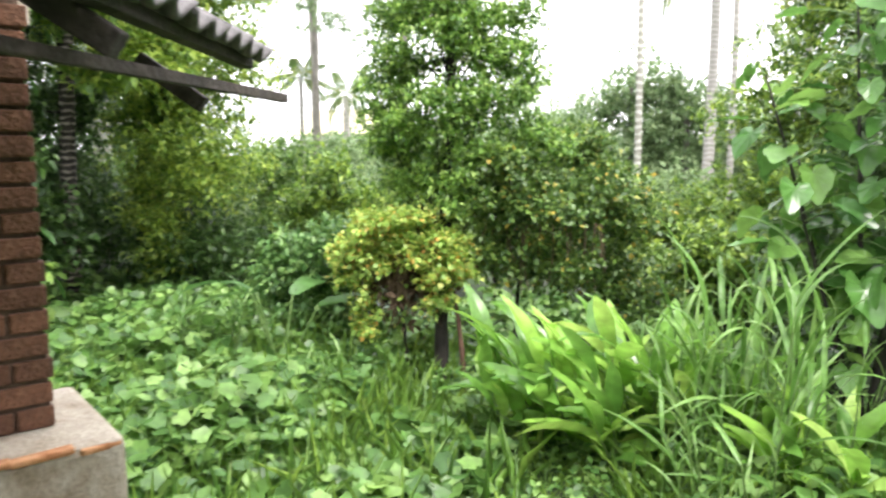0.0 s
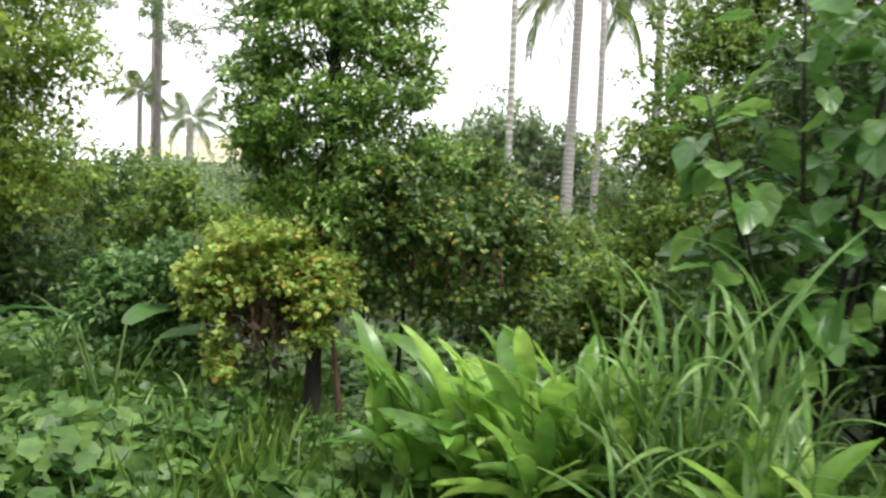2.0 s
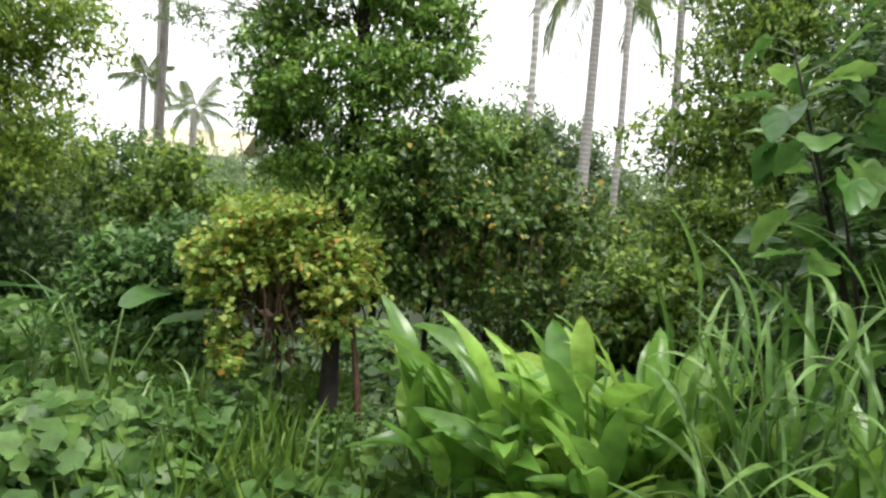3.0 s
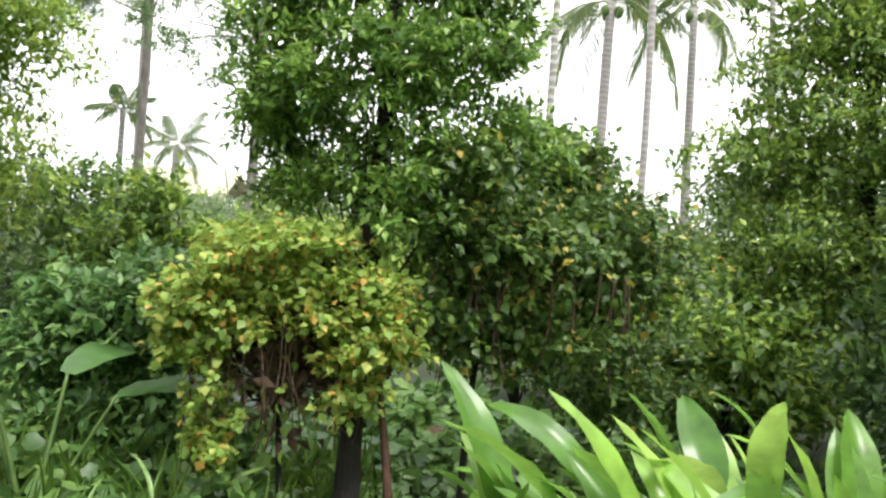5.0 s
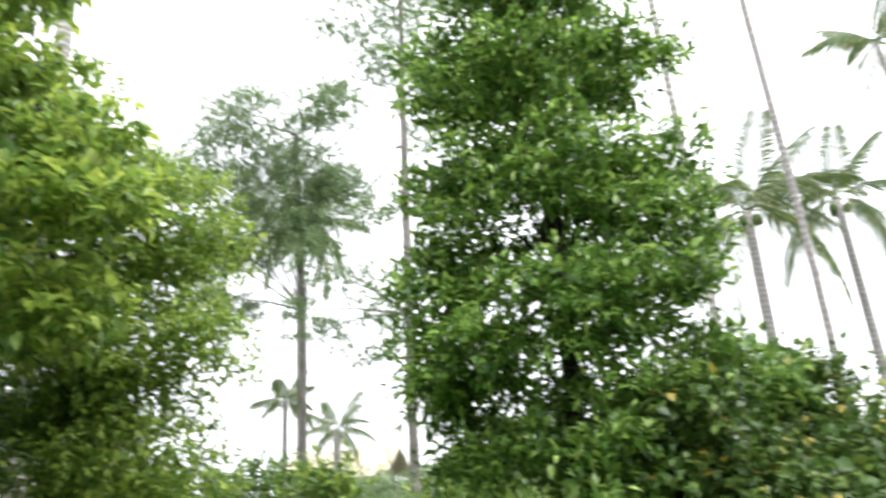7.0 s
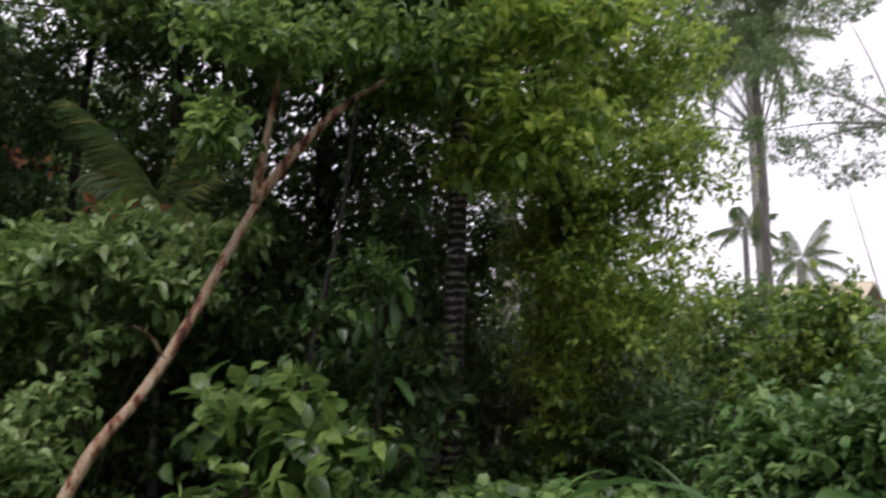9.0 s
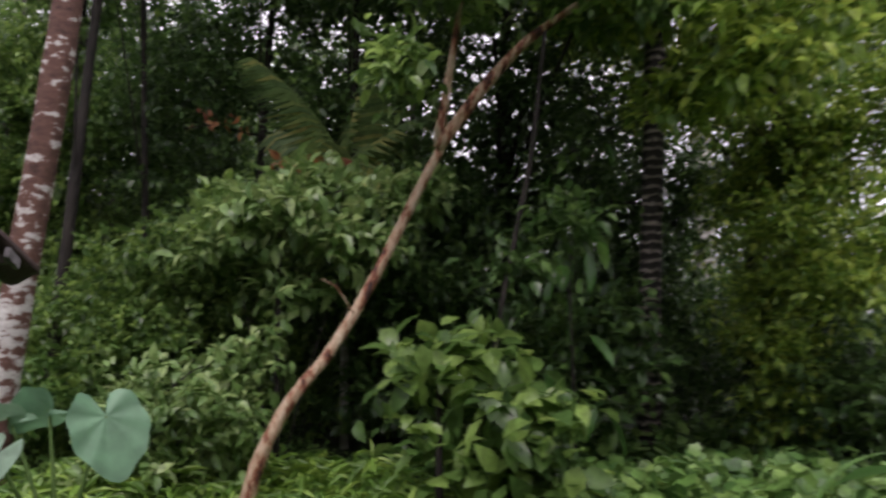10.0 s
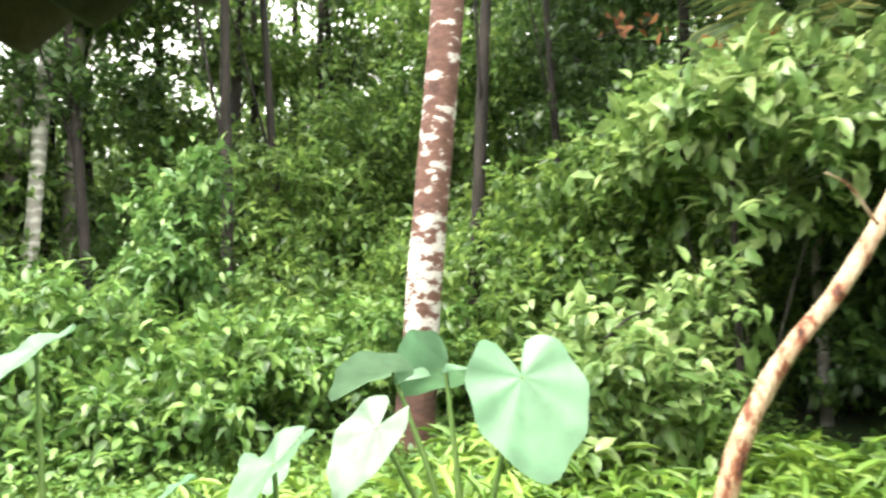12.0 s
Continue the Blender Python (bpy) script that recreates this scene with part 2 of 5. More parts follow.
def raw_mesh(name, verts, faces, material, smooth=True):
    """A mesh from arrays; faces is a list of (count x k) index arrays."""
    me = bpy.data.meshes.new(name)
    verts = np.asarray(verts, np.float32)
    me.vertices.add(len(verts))
    me.vertices.foreach_set("co", verts.ravel())
    loops = np.concatenate([np.asarray(f, np.int32).ravel() for f in faces])
    sizes = np.concatenate([np.full(len(f), len(f[0]), np.int32) for f in faces])
    me.loops.add(len(loops))
    me.loops.foreach_set("vertex_index", loops)
    me.polygons.add(len(sizes))
    me.polygons.foreach_set("loop_start", np.concatenate([[0], np.cumsum(sizes)[:-1]]).astype(np.int32))
    me.polygons.foreach_set("loop_total", sizes)
    me.polygons.foreach_set("use_smooth", np.full(len(sizes), smooth))
    me.update(calc_edges=True)
    me.materials.append(material)
    return me


def child(name, me, parent, m=None, label=""):
    ob = new(name, me)
    if parent is not None:
        ob.parent = parent
    if m is not None:
        ob.matrix_local = m
    return tagged(ob, label)


def thing(name, place, label, category, group=""):
    ob = new(name)
    ob.location = place
    ob.empty_display_size = 0.1
    return tagged(ob, label, category, group)


def unit(v):
    return v / np.maximum(np.linalg.norm(v, axis=-1, keepdims=True), 1e-9)


# leaf outlines: (across, along, lift) with faces
LEAF4 = (np.array([(0, 0, 0), (-0.5, 0.42, 0.1), (0, 0.5, 0), (0.5, 0.42, 0.1), (0, 1, -0.12)]), np.array([(0, 2, 1), (0, 3, 2), (1, 2, 4), (2, 3, 4)]))
LEAF8 = (np.array([(0, 0, 0), (-0.46, 0.3, 0.1), (0, 0.33, 0), (0.46, 0.3, 0.1), (-0.4, 0.62, 0.06), (0, 0.68, -0.03), (0.4, 0.62, 0.06), (0, 1, -0.16)]),
         np.array([(0, 2, 1), (0, 3, 2), (1, 2, 5), (1, 5, 4), (2, 3, 6), (2, 6, 5), (4, 5, 7), (5, 6, 7)]))


# a broad leaf with five shallow lobes, its stalk at the origin
_a = np.radians(np.array((-150, -95, -62, -30, 0, 30, 62, 95, 150)))
_r = np.array((0.42, 0.56, 0.44, 0.58, 0.5, 0.58, 0.44, 0.56, 0.42))
LOBED = (np.vstack([[(0, 0.42, -0.03)], np.stack([_r * np.sin(_a), 0.42 + _r * np.cos(_a), 0.07 * np.abs(np.sin(_a))], 1), [(0, 0.2, 0.0)]]),
         np.array([(0, k + 1, k) for k in range(1, 9)] + [(0, 10, 9), (0, 1, 10)]))


def leaves(name, pts, ways, ups, length, width, material, shape=LEAF4):
    """One mesh of many small leaves, each with its own place, direction and size."""
    tv, tf = shape
    n = len(pts)
    d = unit(ways)
    x = unit(np.cross(d, ups))
    u = np.cross(x, d)
    s = rng.uniform(0.65, 1.3, n)
    lw, ww = length * s, width * s * rng.uniform(0.8, 1.2, n)
    v = (pts[:, None, :] + tv[None, :, 1, None] * (d * lw[:, None])[:, None, :] + tv[None, :, 0, None] * (x * ww[:, None])[:, None, :]
         + tv[None, :, 2, None] * (u * lw[:, None])[:, None, :])
    f = (tf[None] + (np.arange(n) * len(tv))[:, None, None]).reshape(-1, tf.shape[1])
    return raw_mesh(name, v.reshape(-1, 3), [f], material)


def lobe_leaves(lobes, per_m2, twig, leaf, inner=0.25, droop=0.25):
    """Leaf places over rounded lobes: sprays of leaves on twigs near the surface, with gaps between the sprays."""
    P, D, U = [], [], []
    for cx, cy, cz, rx, ry, rz in lobes:
        area = 4 * math.pi * (((rx * ry) ** 1.6 + (rx * rz) ** 1.6 + (ry * rz) ** 1.6) / 3) ** (1 / 1.6)
        k = max(3, int(area * per_m2 / twig))
        axes, mid = np.array((rx, ry, rz)), np.array((cx, cy, cz))
        # boughs: smaller tufts set over the lobe, leafy above and open below, with shade between them
        m = int(np.clip(7 + 9 * max(rx, ry), 8, 20))
        bo = unit(rng.normal(size=(m, 3)))
        br = rng.uniform(0.28, 0.46, m)
        bc = bo * (1.02 - br[:, None])
        which = rng.choice(m, k, p=br ** 2 / np.sum(br ** 2))
        o = unit(rng.normal(size=(k, 3)))
        o[:, 2] = np.where(rng.random(k) < 0.72, np.abs(o[:, 2]), o[:, 2])
        rad = br[which] * np.where(rng.random(k) < 0.25, rng.uniform(0.4, 0.9, k), 1 + rng.normal(0, 0.1, k))
        local_c = bc[which] + o * rad[:, None] * np.array((1, 1, 0.75))
        core = rng.random(k) < inner
        local_c = np.where(core[:, None], unit(rng.normal(size=(k, 3))) * rng.uniform(0.15, 0.7, (k, 1)), local_c)
        c = mid + local_c * axes * 1.15
        tw = unit(o * 0.7 + bo[which] * 0.5 + rng.normal(0, 0.55, (k, 3)))
        idx = np.repeat(np.arange(k), twig)
        along = rng.uniform(-1, 1, len(idx)) * leaf * 1.4
        P.append(c[idx] + tw[idx] * along[:, None] + rng.normal(0, leaf * 0.3, (len(idx), 3)))
        D.append(tw[idx] * 0.6 + rng.normal(0, 0.55, (len(idx), 3)) + np.array((0, 0, -droop)))
        U.append(o[idx] * 0.4 + rng.normal(0, 0.3, (len(idx), 3)) + np.array((0, 0, 0.85)))
    return np.concatenate(P), np.concatenate(D), np.concatenate(U)


def tube(points, radii, sides=9, wobble=0.06, seed=0):
    """Vertices and faces of a tapered, slightly uneven tube along points."""
    pts = np.array(points, float)
    t = np.linspace(0, 1, len(pts))
    tt = np.linspace(0, 1, max(4, 5 * (len(pts) - 1) + 1))
    if len(pts) > 2:
        fine = np.stack([np.interp(tt, t, pts[:, i]) for i in range(3)], 1)
        for _ in range(3):
            fine[1:-1] = (fine[:-2] + 2 * fine[1:-1] + fine[2:]) / 4
    else:
        fine = np.stack([np.interp(tt, t, pts[:, i]) for i in range(3)], 1)
    rad = np.interp(tt, np.linspace(0, 1, len(radii)), radii)
    tang = unit(np.gradient(fine, axis=0))
    ref = np.array((0.31, 0.95, 0.05))
    a = unit(np.cross(tang, ref))
    b = np.cross(tang, a)
    ang = np.linspace(0, 2 * math.pi, sides, endpoint=False)
    r2 = np.random.default_rng(seed + 3)
    rr = rad[:, None] * (1 + wobble * r2.normal(size=(len(fine), sides)))
    v = fine[:, None] + rr[..., None] * (np.cos(ang)[None, :, None] * a[:, None] + np.sin(ang)[None, :, None] * b[:, None])
    m = len(fine)
    i, j = np.meshgrid(np.arange(m - 1), np.arange(sides), indexing="ij")
    q = np.stack([i * sides + j, i * sides + (j + 1) % sides, (i + 1) * sides + (j + 1) % sides, (i + 1) * sides + j], -1).reshape(-1, 4)
    vv = v.reshape(-1, 3)
    caps = []
    for ring, rev in ((0, True), (m - 1, False)):
        c = len(vv)
        vv = np.vstack([vv, fine[0 if rev else -1]])
        k = np.arange(sides)
        tri = np.stack([np.full(sides, c), ring * sides + k, ring * sides + (k + 1) % sides], 1)
        caps.append(tri[:, ::-1] if rev else tri)
    return vv, q, np.vstack(caps)


def tube_mesh(name, points, radii, material, sides=9, wobble=0.06, seed=0):
    v, q, c = tube(points, radii, sides, wobble, seed)
    return raw_mesh(name, v, [q, c], material)


def box_mesh(name, size, material, bevel=0.01):
    bm = bmesh.new()
    bmesh.ops.create_cube(bm, size=1)
    bmesh.ops.scale(bm, vec=size, verts=bm.verts)
    if bevel:
        bmesh.ops.bevel(bm, geom=bm.edges[:], offset=bevel, segments=2, affect="EDGES", profile=0.6)
    me = bpy.data.meshes.new(name)
    bm.to_mesh(me)
    bm.free()
    me.materials.append(material)
    return me


def local(points, place):
    return [tuple(np.array(p, float) - np.array(place, float)) for p in points]


def tree(name, label, trunk, radii, bark, lobes=(), leaf_mat=None, per_m2=300, leaf=0.1, width=0.05, limbs=True, category="tree", twig=8, shape=LEAF4,
         inner=0.25, group="", extra_limbs=(), crown_name="crown", sides=10, droop=0.25, core=0):
    """A tree or shrub: tapered trunk, limbs that reach into the crown, and a crown of many separate leaves."""
    base = trunk[0]
    root = thing(name, base, label, category, group)
    child("trunk", tube_mesh("trunk", local(trunk, base), radii, bark, sides), root)
    tp = np.array(trunk, float)
    for pts, r in extra_limbs:
        child("limb", tube_mesh("limb", local(pts, base), r, bark, 7), root)
    if lobes:
        if limbs:
            for lb in lobes:
                c = np.array(lb[:3])
                below = tp[:, 2] < c[2] + 0.2
                dist = np.linalg.norm(tp - (c - np.array((0, 0, lb[5] * 0.7))), axis=1) + np.where(below, 0, 9)
                s = tp[int(np.argmin(dist))]
                if np.linalg.norm(c - s) < 0.12:
                    continue
                mid = (s + c) / 2 + np.array((0, 0, 0.12))
                r0 = max(0.008, min(radii) * 0.55)
                child("limb", tube_mesh("limb", local([s, mid, c], base), (r0, r0 * 0.7, r0 * 0.3), bark, 6), root)
        P, D, U = lobe_leaves(lobes, per_m2, twig, leaf, inner, droop=droop)
        keep = P[:, 2] > ground_z(P[:, 0], P[:, 1]) + 0.02
        if core:
            lb = np.array(lobes)
            vol = lb[:, 3] * lb[:, 4] * lb[:, 5]
            pick = np.repeat(np.arange(len(lb)), np.maximum(4, (core * vol).astype(int)))
            C = lb[pick, :3] + unit(rng.normal(size=(len(pick), 3))) * rng.random((len(pick), 1)) ** 0.5 * lb[pick, 3:] * 0.7
            C = C[C[:, 2] > ground_z(C[:, 0], C[:, 1]) + 0.15]
            child("inner_foliage", leaves("inner_foliage", C - np.array(base), rng.normal(0, 1, C.shape), rng.normal(0, 1, C.shape), leaf * 1.4, width * 1.6, leaf_mat), root)
        child(crown_name, leaves("crown", P[keep] - np.array(base), D[keep], U[keep], leaf, width, leaf_mat, shape), root)
    return root


def ground_z(x, y):
    """The height of the ground: a little higher where the walk starts, falling gently into the garden."""
    x, y = np.asarray(x, float), np.asarray(y, float)
    s = np.clip((2.4 - y) / 3.4, 0, 1)
    start = 0.32 * s * s * (3 - 2 * s) * np.clip((x + 4) / 2.5, 0, 1)
    away = np.clip((y - 4) / 4, 0, 1) * -0.12
    dip = -0.22 * np.exp(-((x + 3.0) ** 2 + (y - 2.6) ** 2) / 2.4)
    fade = np.clip((40 - np.hypot(x, y)) / 20, 0, 1)
    return (start + away + dip + 0.03 * np.sin(x * 1.7 + 0.4) * np.sin(y * 1.3)) * fade

# ---- ground ----


def make_ground():
    xs = np.concatenate([-np.geomspace(400, 16, 14), np.linspace(-15, 9, 121), np.geomspace(10, 400, 14)])
    ys = np.concatenate([-np.geomspace(400, 6, 14), np.linspace(-5, 16, 106), np.geomspace(17, 400, 14)])
    X, Y = np.meshgrid(xs, ys)
    n, m = len(xs), len(ys)
    v = np.stack([X, Y, ground_z(X, Y)], -1).reshape(-1, 3)
    i, j = np.meshgrid(np.arange(m - 1), np.arange(n - 1), indexing="ij")
    q = np.stack([i * n + j, i * n + j + 1, (i + 1) * n + j + 1, (i + 1) * n + j], -1).reshape(-1, 4)
    return tagged(new("ground", raw_mesh("ground", v, [q], G["soil"])), "damp green-brown garden soil under weeds", "ground", kind="structure")


make_ground()


def gz(x, y):
    return float(ground_z(x, y))


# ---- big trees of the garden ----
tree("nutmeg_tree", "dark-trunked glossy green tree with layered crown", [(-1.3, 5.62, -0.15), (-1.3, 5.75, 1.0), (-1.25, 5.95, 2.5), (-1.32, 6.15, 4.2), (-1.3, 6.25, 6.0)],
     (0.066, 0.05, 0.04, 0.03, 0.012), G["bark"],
     [(-1.68, 6.1, 2.2, 0.42, 0.42, 0.26), (-1.05, 6.05, 2.35, 0.45, 0.45, 0.3), (-1.75, 6.15, 2.75, 0.36, 0.42, 0.22), (-1.05, 6.15, 2.85, 0.46, 0.45, 0.26), (-1.4, 6.1, 3.2, 0.5, 0.45, 0.22),
      (-1.65, 6.2, 3.65, 0.38, 0.42, 0.22), (-1.08, 6.25, 3.7, 0.38, 0.42, 0.24), (-1.4, 6.25, 4.1, 0.5, 0.42, 0.22), (-1.6, 6.25, 4.5, 0.32, 0.35, 0.22), (-1.12, 6.25, 4.55, 0.32, 0.35, 0.24), (-1.35, 6.25, 5.0, 0.4, 0.35, 0.25),
      (-1.3, 6.25, 5.5, 0.3, 0.3, 0.25), (-1.3, 6.25, 5.95, 0.2, 0.2, 0.25), (-1.45, 5.95, 1.75, 0.3, 0.3, 0.25), (-1.1, 5.95, 1.9, 0.3, 0.3, 0.22), (-1.35, 5.75, 2.3, 0.4, 0.28, 0.28), (-1.25, 5.85, 3.0, 0.45, 0.28, 0.28), (-1.4, 5.9, 3.6, 0.42, 0.28, 0.28), (-1.25, 5.95, 4.3, 0.38, 0.28, 0.28), (-1.85, 6.1, 2.45, 0.32, 0.35, 0.25), (-1.2, 5.7, 1.62, 0.26, 0.22, 0.2),
      (-1.9, 6.2, 1.75, 0.3, 0.32, 0.3), (-1.95, 6.25, 2.1, 0.26, 0.3, 0.26), (-1.88, 6.2, 3.15, 0.28, 0.3, 0.24), (-1.85, 6.25, 3.95, 0.25, 0.28, 0.22), (-0.62, 6.3, 2.0, 0.36, 0.34, 0.26), (-0.68, 6.2, 2.55, 0.3, 0.32, 0.2), (-0.72, 6.25, 3.15, 0.28, 0.3, 0.18), (-0.8, 6.3, 3.8, 0.26, 0.3, 0.18), (-0.85, 6.3, 4.4, 0.24, 0.28, 0.18)],
     G["nutmeg"], 1350, 0.06, 0.026, twig=9, shape=LEAF4, inner=0.2, droop=0.05, core=1600)
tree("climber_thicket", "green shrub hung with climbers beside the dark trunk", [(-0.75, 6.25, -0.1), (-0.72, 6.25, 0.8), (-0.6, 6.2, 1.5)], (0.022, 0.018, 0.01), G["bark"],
     [(-0.85, 6.1, 1.62, 0.52, 0.45, 0.45), (-0.35, 6.2, 1.5, 0.52, 0.45, 0.52), (0.12, 6.5, 1.3, 0.45, 0.4, 0.55), (-0.1, 6.9, 1.85, 0.38, 0.4, 0.42), (0.2, 6.8, 0.7, 0.5, 0.4, 0.45), (-0.45, 6.05, 0.95, 0.5, 0.28, 0.28), (-0.9, 6.0, 1.15, 0.3, 0.28, 0.3)],
     G["vine"], 1300, 0.056, 0.036, category="shrub", inner=0.3, core=1100)
tree("yellow_climber", "yellowing leafy climber heaped over a dead shrub", [(-1.62, 5.75, -0.1), (-1.68, 5.75, 0.6), (-1.65, 5.7, 1.1)], (0.018, 0.015, 0.01), G["bark"],
     [(-1.7, 5.68, 1.34, 0.4, 0.36, 0.16), (-1.95, 5.6, 1.14, 0.26, 0.26, 0.2), (-1.4, 5.62, 1.15, 0.32, 0.28, 0.22), (-2.15, 5.62, 0.98, 0.17, 0.2, 0.2), (-1.17, 5.55, 1.02, 0.2, 0.2, 0.2),
      (-1.98, 5.5, 0.76, 0.13, 0.14, 0.24), (-1.9, 5.45, 0.5, 0.1, 0.12, 0.18), (-1.3, 5.5, 0.82, 0.16, 0.16, 0.18), (-1.6, 5.5, 1.1, 0.3, 0.2, 0.2)],
     G["yellow"], 2000, 0.046, 0.04, category="climber", inner=0.15)
tree("bare_stem", "slim reddish bare stem beside the dark trunk", [(-1.06, 5.55, -0.15), (-1.1, 5.6, 0.3), (-1.2, 5.68, 0.9)], (0.026, 0.022, 0.014), G["redwood"], category="stem")
tree("green_shrub", "rounded fresh green shrub in the garden", [(-2.85, 6.6, -0.1), (-2.85, 6.6, 0.8)], (0.035, 0.02), G["bark"],
     [(-2.85, 6.6, 1.0, 0.5, 0.45, 0.42), (-2.5, 6.5, 0.75, 0.4, 0.4, 0.4), (-3.2, 6.7, 0.7, 0.4, 0.4, 0.45), (-2.8, 6.5, 0.4, 0.55, 0.45, 0.35)], G["fresh"], 850, 0.085, 0.045, category="shrub", inner=0.25, core=500)
for cx, cy, h in ((-3.7, 9.3, 1.9), (-2.7, 9.8, 1.85), (-1.6, 9.9, 1.8), (-0.2, 9.6, 1.7), (0.8, 10.0, 1.5), (1.3, 8.0, 1.2)):
    tree("hedge_shrub", "leafy green shrub in a loose row", [(cx, cy, -0.15), (cx, cy, h * 0.7)], (0.05, 0.025), G["bark"],
         [(cx, cy, h * 0.68, 0.7, 0.6, h * 0.33), (cx + 0.4, cy - 0.2, h * 0.4, 0.6, 0.5, h * 0.36), (cx - 0.45, cy + 0.1, h * 0.42, 0.6, 0.5, h * 0.36)],
         G["lime"], 520, 0.095, 0.05, category="shrub", inner=0.25, group="loose row of shrubs", core=260)
tree("broad_green_tree", "large yellow-green tree with foliage to the ground", [(-6.9, 9.3, -0.15), (-6.8, 9.3, 2.5), (-6.6, 9.2, 5.5)], (0.13, 0.1, 0.04), G["bark"],
     [(-5.9, 9.1, 4.3, 1.1, 1.1, 1.0), (-6.6, 8.9, 5.4, 1.1, 1.1, 1.0), (-5.6, 9.2, 3.0, 0.95, 1.0, 0.9), (-7.6, 8.8, 5.4, 1.2, 1.2, 1.1), (-5.5, 8.8, 1.9, 0.85, 0.9, 0.75),
      (-6.25, 8.9, 3.1, 0.75, 0.8, 0.9), (-6.3, 8.8, 1.6, 0.55, 0.6, 0.9), (-6.0, 8.5, 0.8, 0.55, 0.5, 0.7), (-7.6, 9.4, 4.1, 1.0, 0.9, 0.9), (-8.6, 9.0, 5.1, 1.2, 1.1, 1.1), (-6.35, 8.8, 2.4, 0.5, 0.5, 0.6)],
     G["sunny"], 640, 0.082, 0.042, inner=0.25, core=260)
tree("dense_green_tree", "dense bushy tree with small yellow-green leaves", [(2.9, 9.2, -0.15), (2.9, 9.2, 2.5), (3.0, 9.3, 5.5)], (0.12, 0.09, 0.03), G["bark"],
     [(2.0, 8.9, 1.1, 0.95, 0.9, 1.0), (2.15, 9.1, 2.5, 1.0, 0.9, 0.95), (1.6, 8.6, 0.7, 0.6, 0.6, 0.7), (2.65, 9.3, 3.8, 0.95, 0.9, 0.9), (3.0, 9.4, 5.0, 0.85, 0.85, 0.9), (3.3, 8.4, 1.5, 1.0, 0.8, 1.1), (3.6, 8.7, 3.0, 1.1, 0.9, 1.0),
      (3.9, 9.0, 4.5, 1.0, 0.9, 0.9), (3.2, 9.4, 6.0, 0.6, 0.6, 0.7), (4.6, 8.0, 2.2, 1.0, 0.9, 1.3), (4.8, 8.4, 4.0, 1.0, 0.9, 1.0)],
     G["lime"], 760, 0.078, 0.037, inner=0.3, core=800)
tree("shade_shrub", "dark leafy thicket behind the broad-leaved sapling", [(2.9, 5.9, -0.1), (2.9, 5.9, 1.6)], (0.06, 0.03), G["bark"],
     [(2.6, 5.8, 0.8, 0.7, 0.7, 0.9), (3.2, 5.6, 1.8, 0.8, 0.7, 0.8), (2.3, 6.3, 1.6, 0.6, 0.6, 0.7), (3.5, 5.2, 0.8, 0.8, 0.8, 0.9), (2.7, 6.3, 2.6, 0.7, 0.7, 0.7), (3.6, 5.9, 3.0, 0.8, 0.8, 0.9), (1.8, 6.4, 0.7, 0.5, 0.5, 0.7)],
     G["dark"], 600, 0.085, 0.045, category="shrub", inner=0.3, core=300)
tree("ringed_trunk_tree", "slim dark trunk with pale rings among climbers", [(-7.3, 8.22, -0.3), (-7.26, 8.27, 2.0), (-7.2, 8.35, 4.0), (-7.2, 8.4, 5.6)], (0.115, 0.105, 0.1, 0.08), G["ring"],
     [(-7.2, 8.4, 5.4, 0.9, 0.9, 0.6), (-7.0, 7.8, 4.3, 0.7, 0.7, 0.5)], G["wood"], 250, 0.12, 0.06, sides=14)

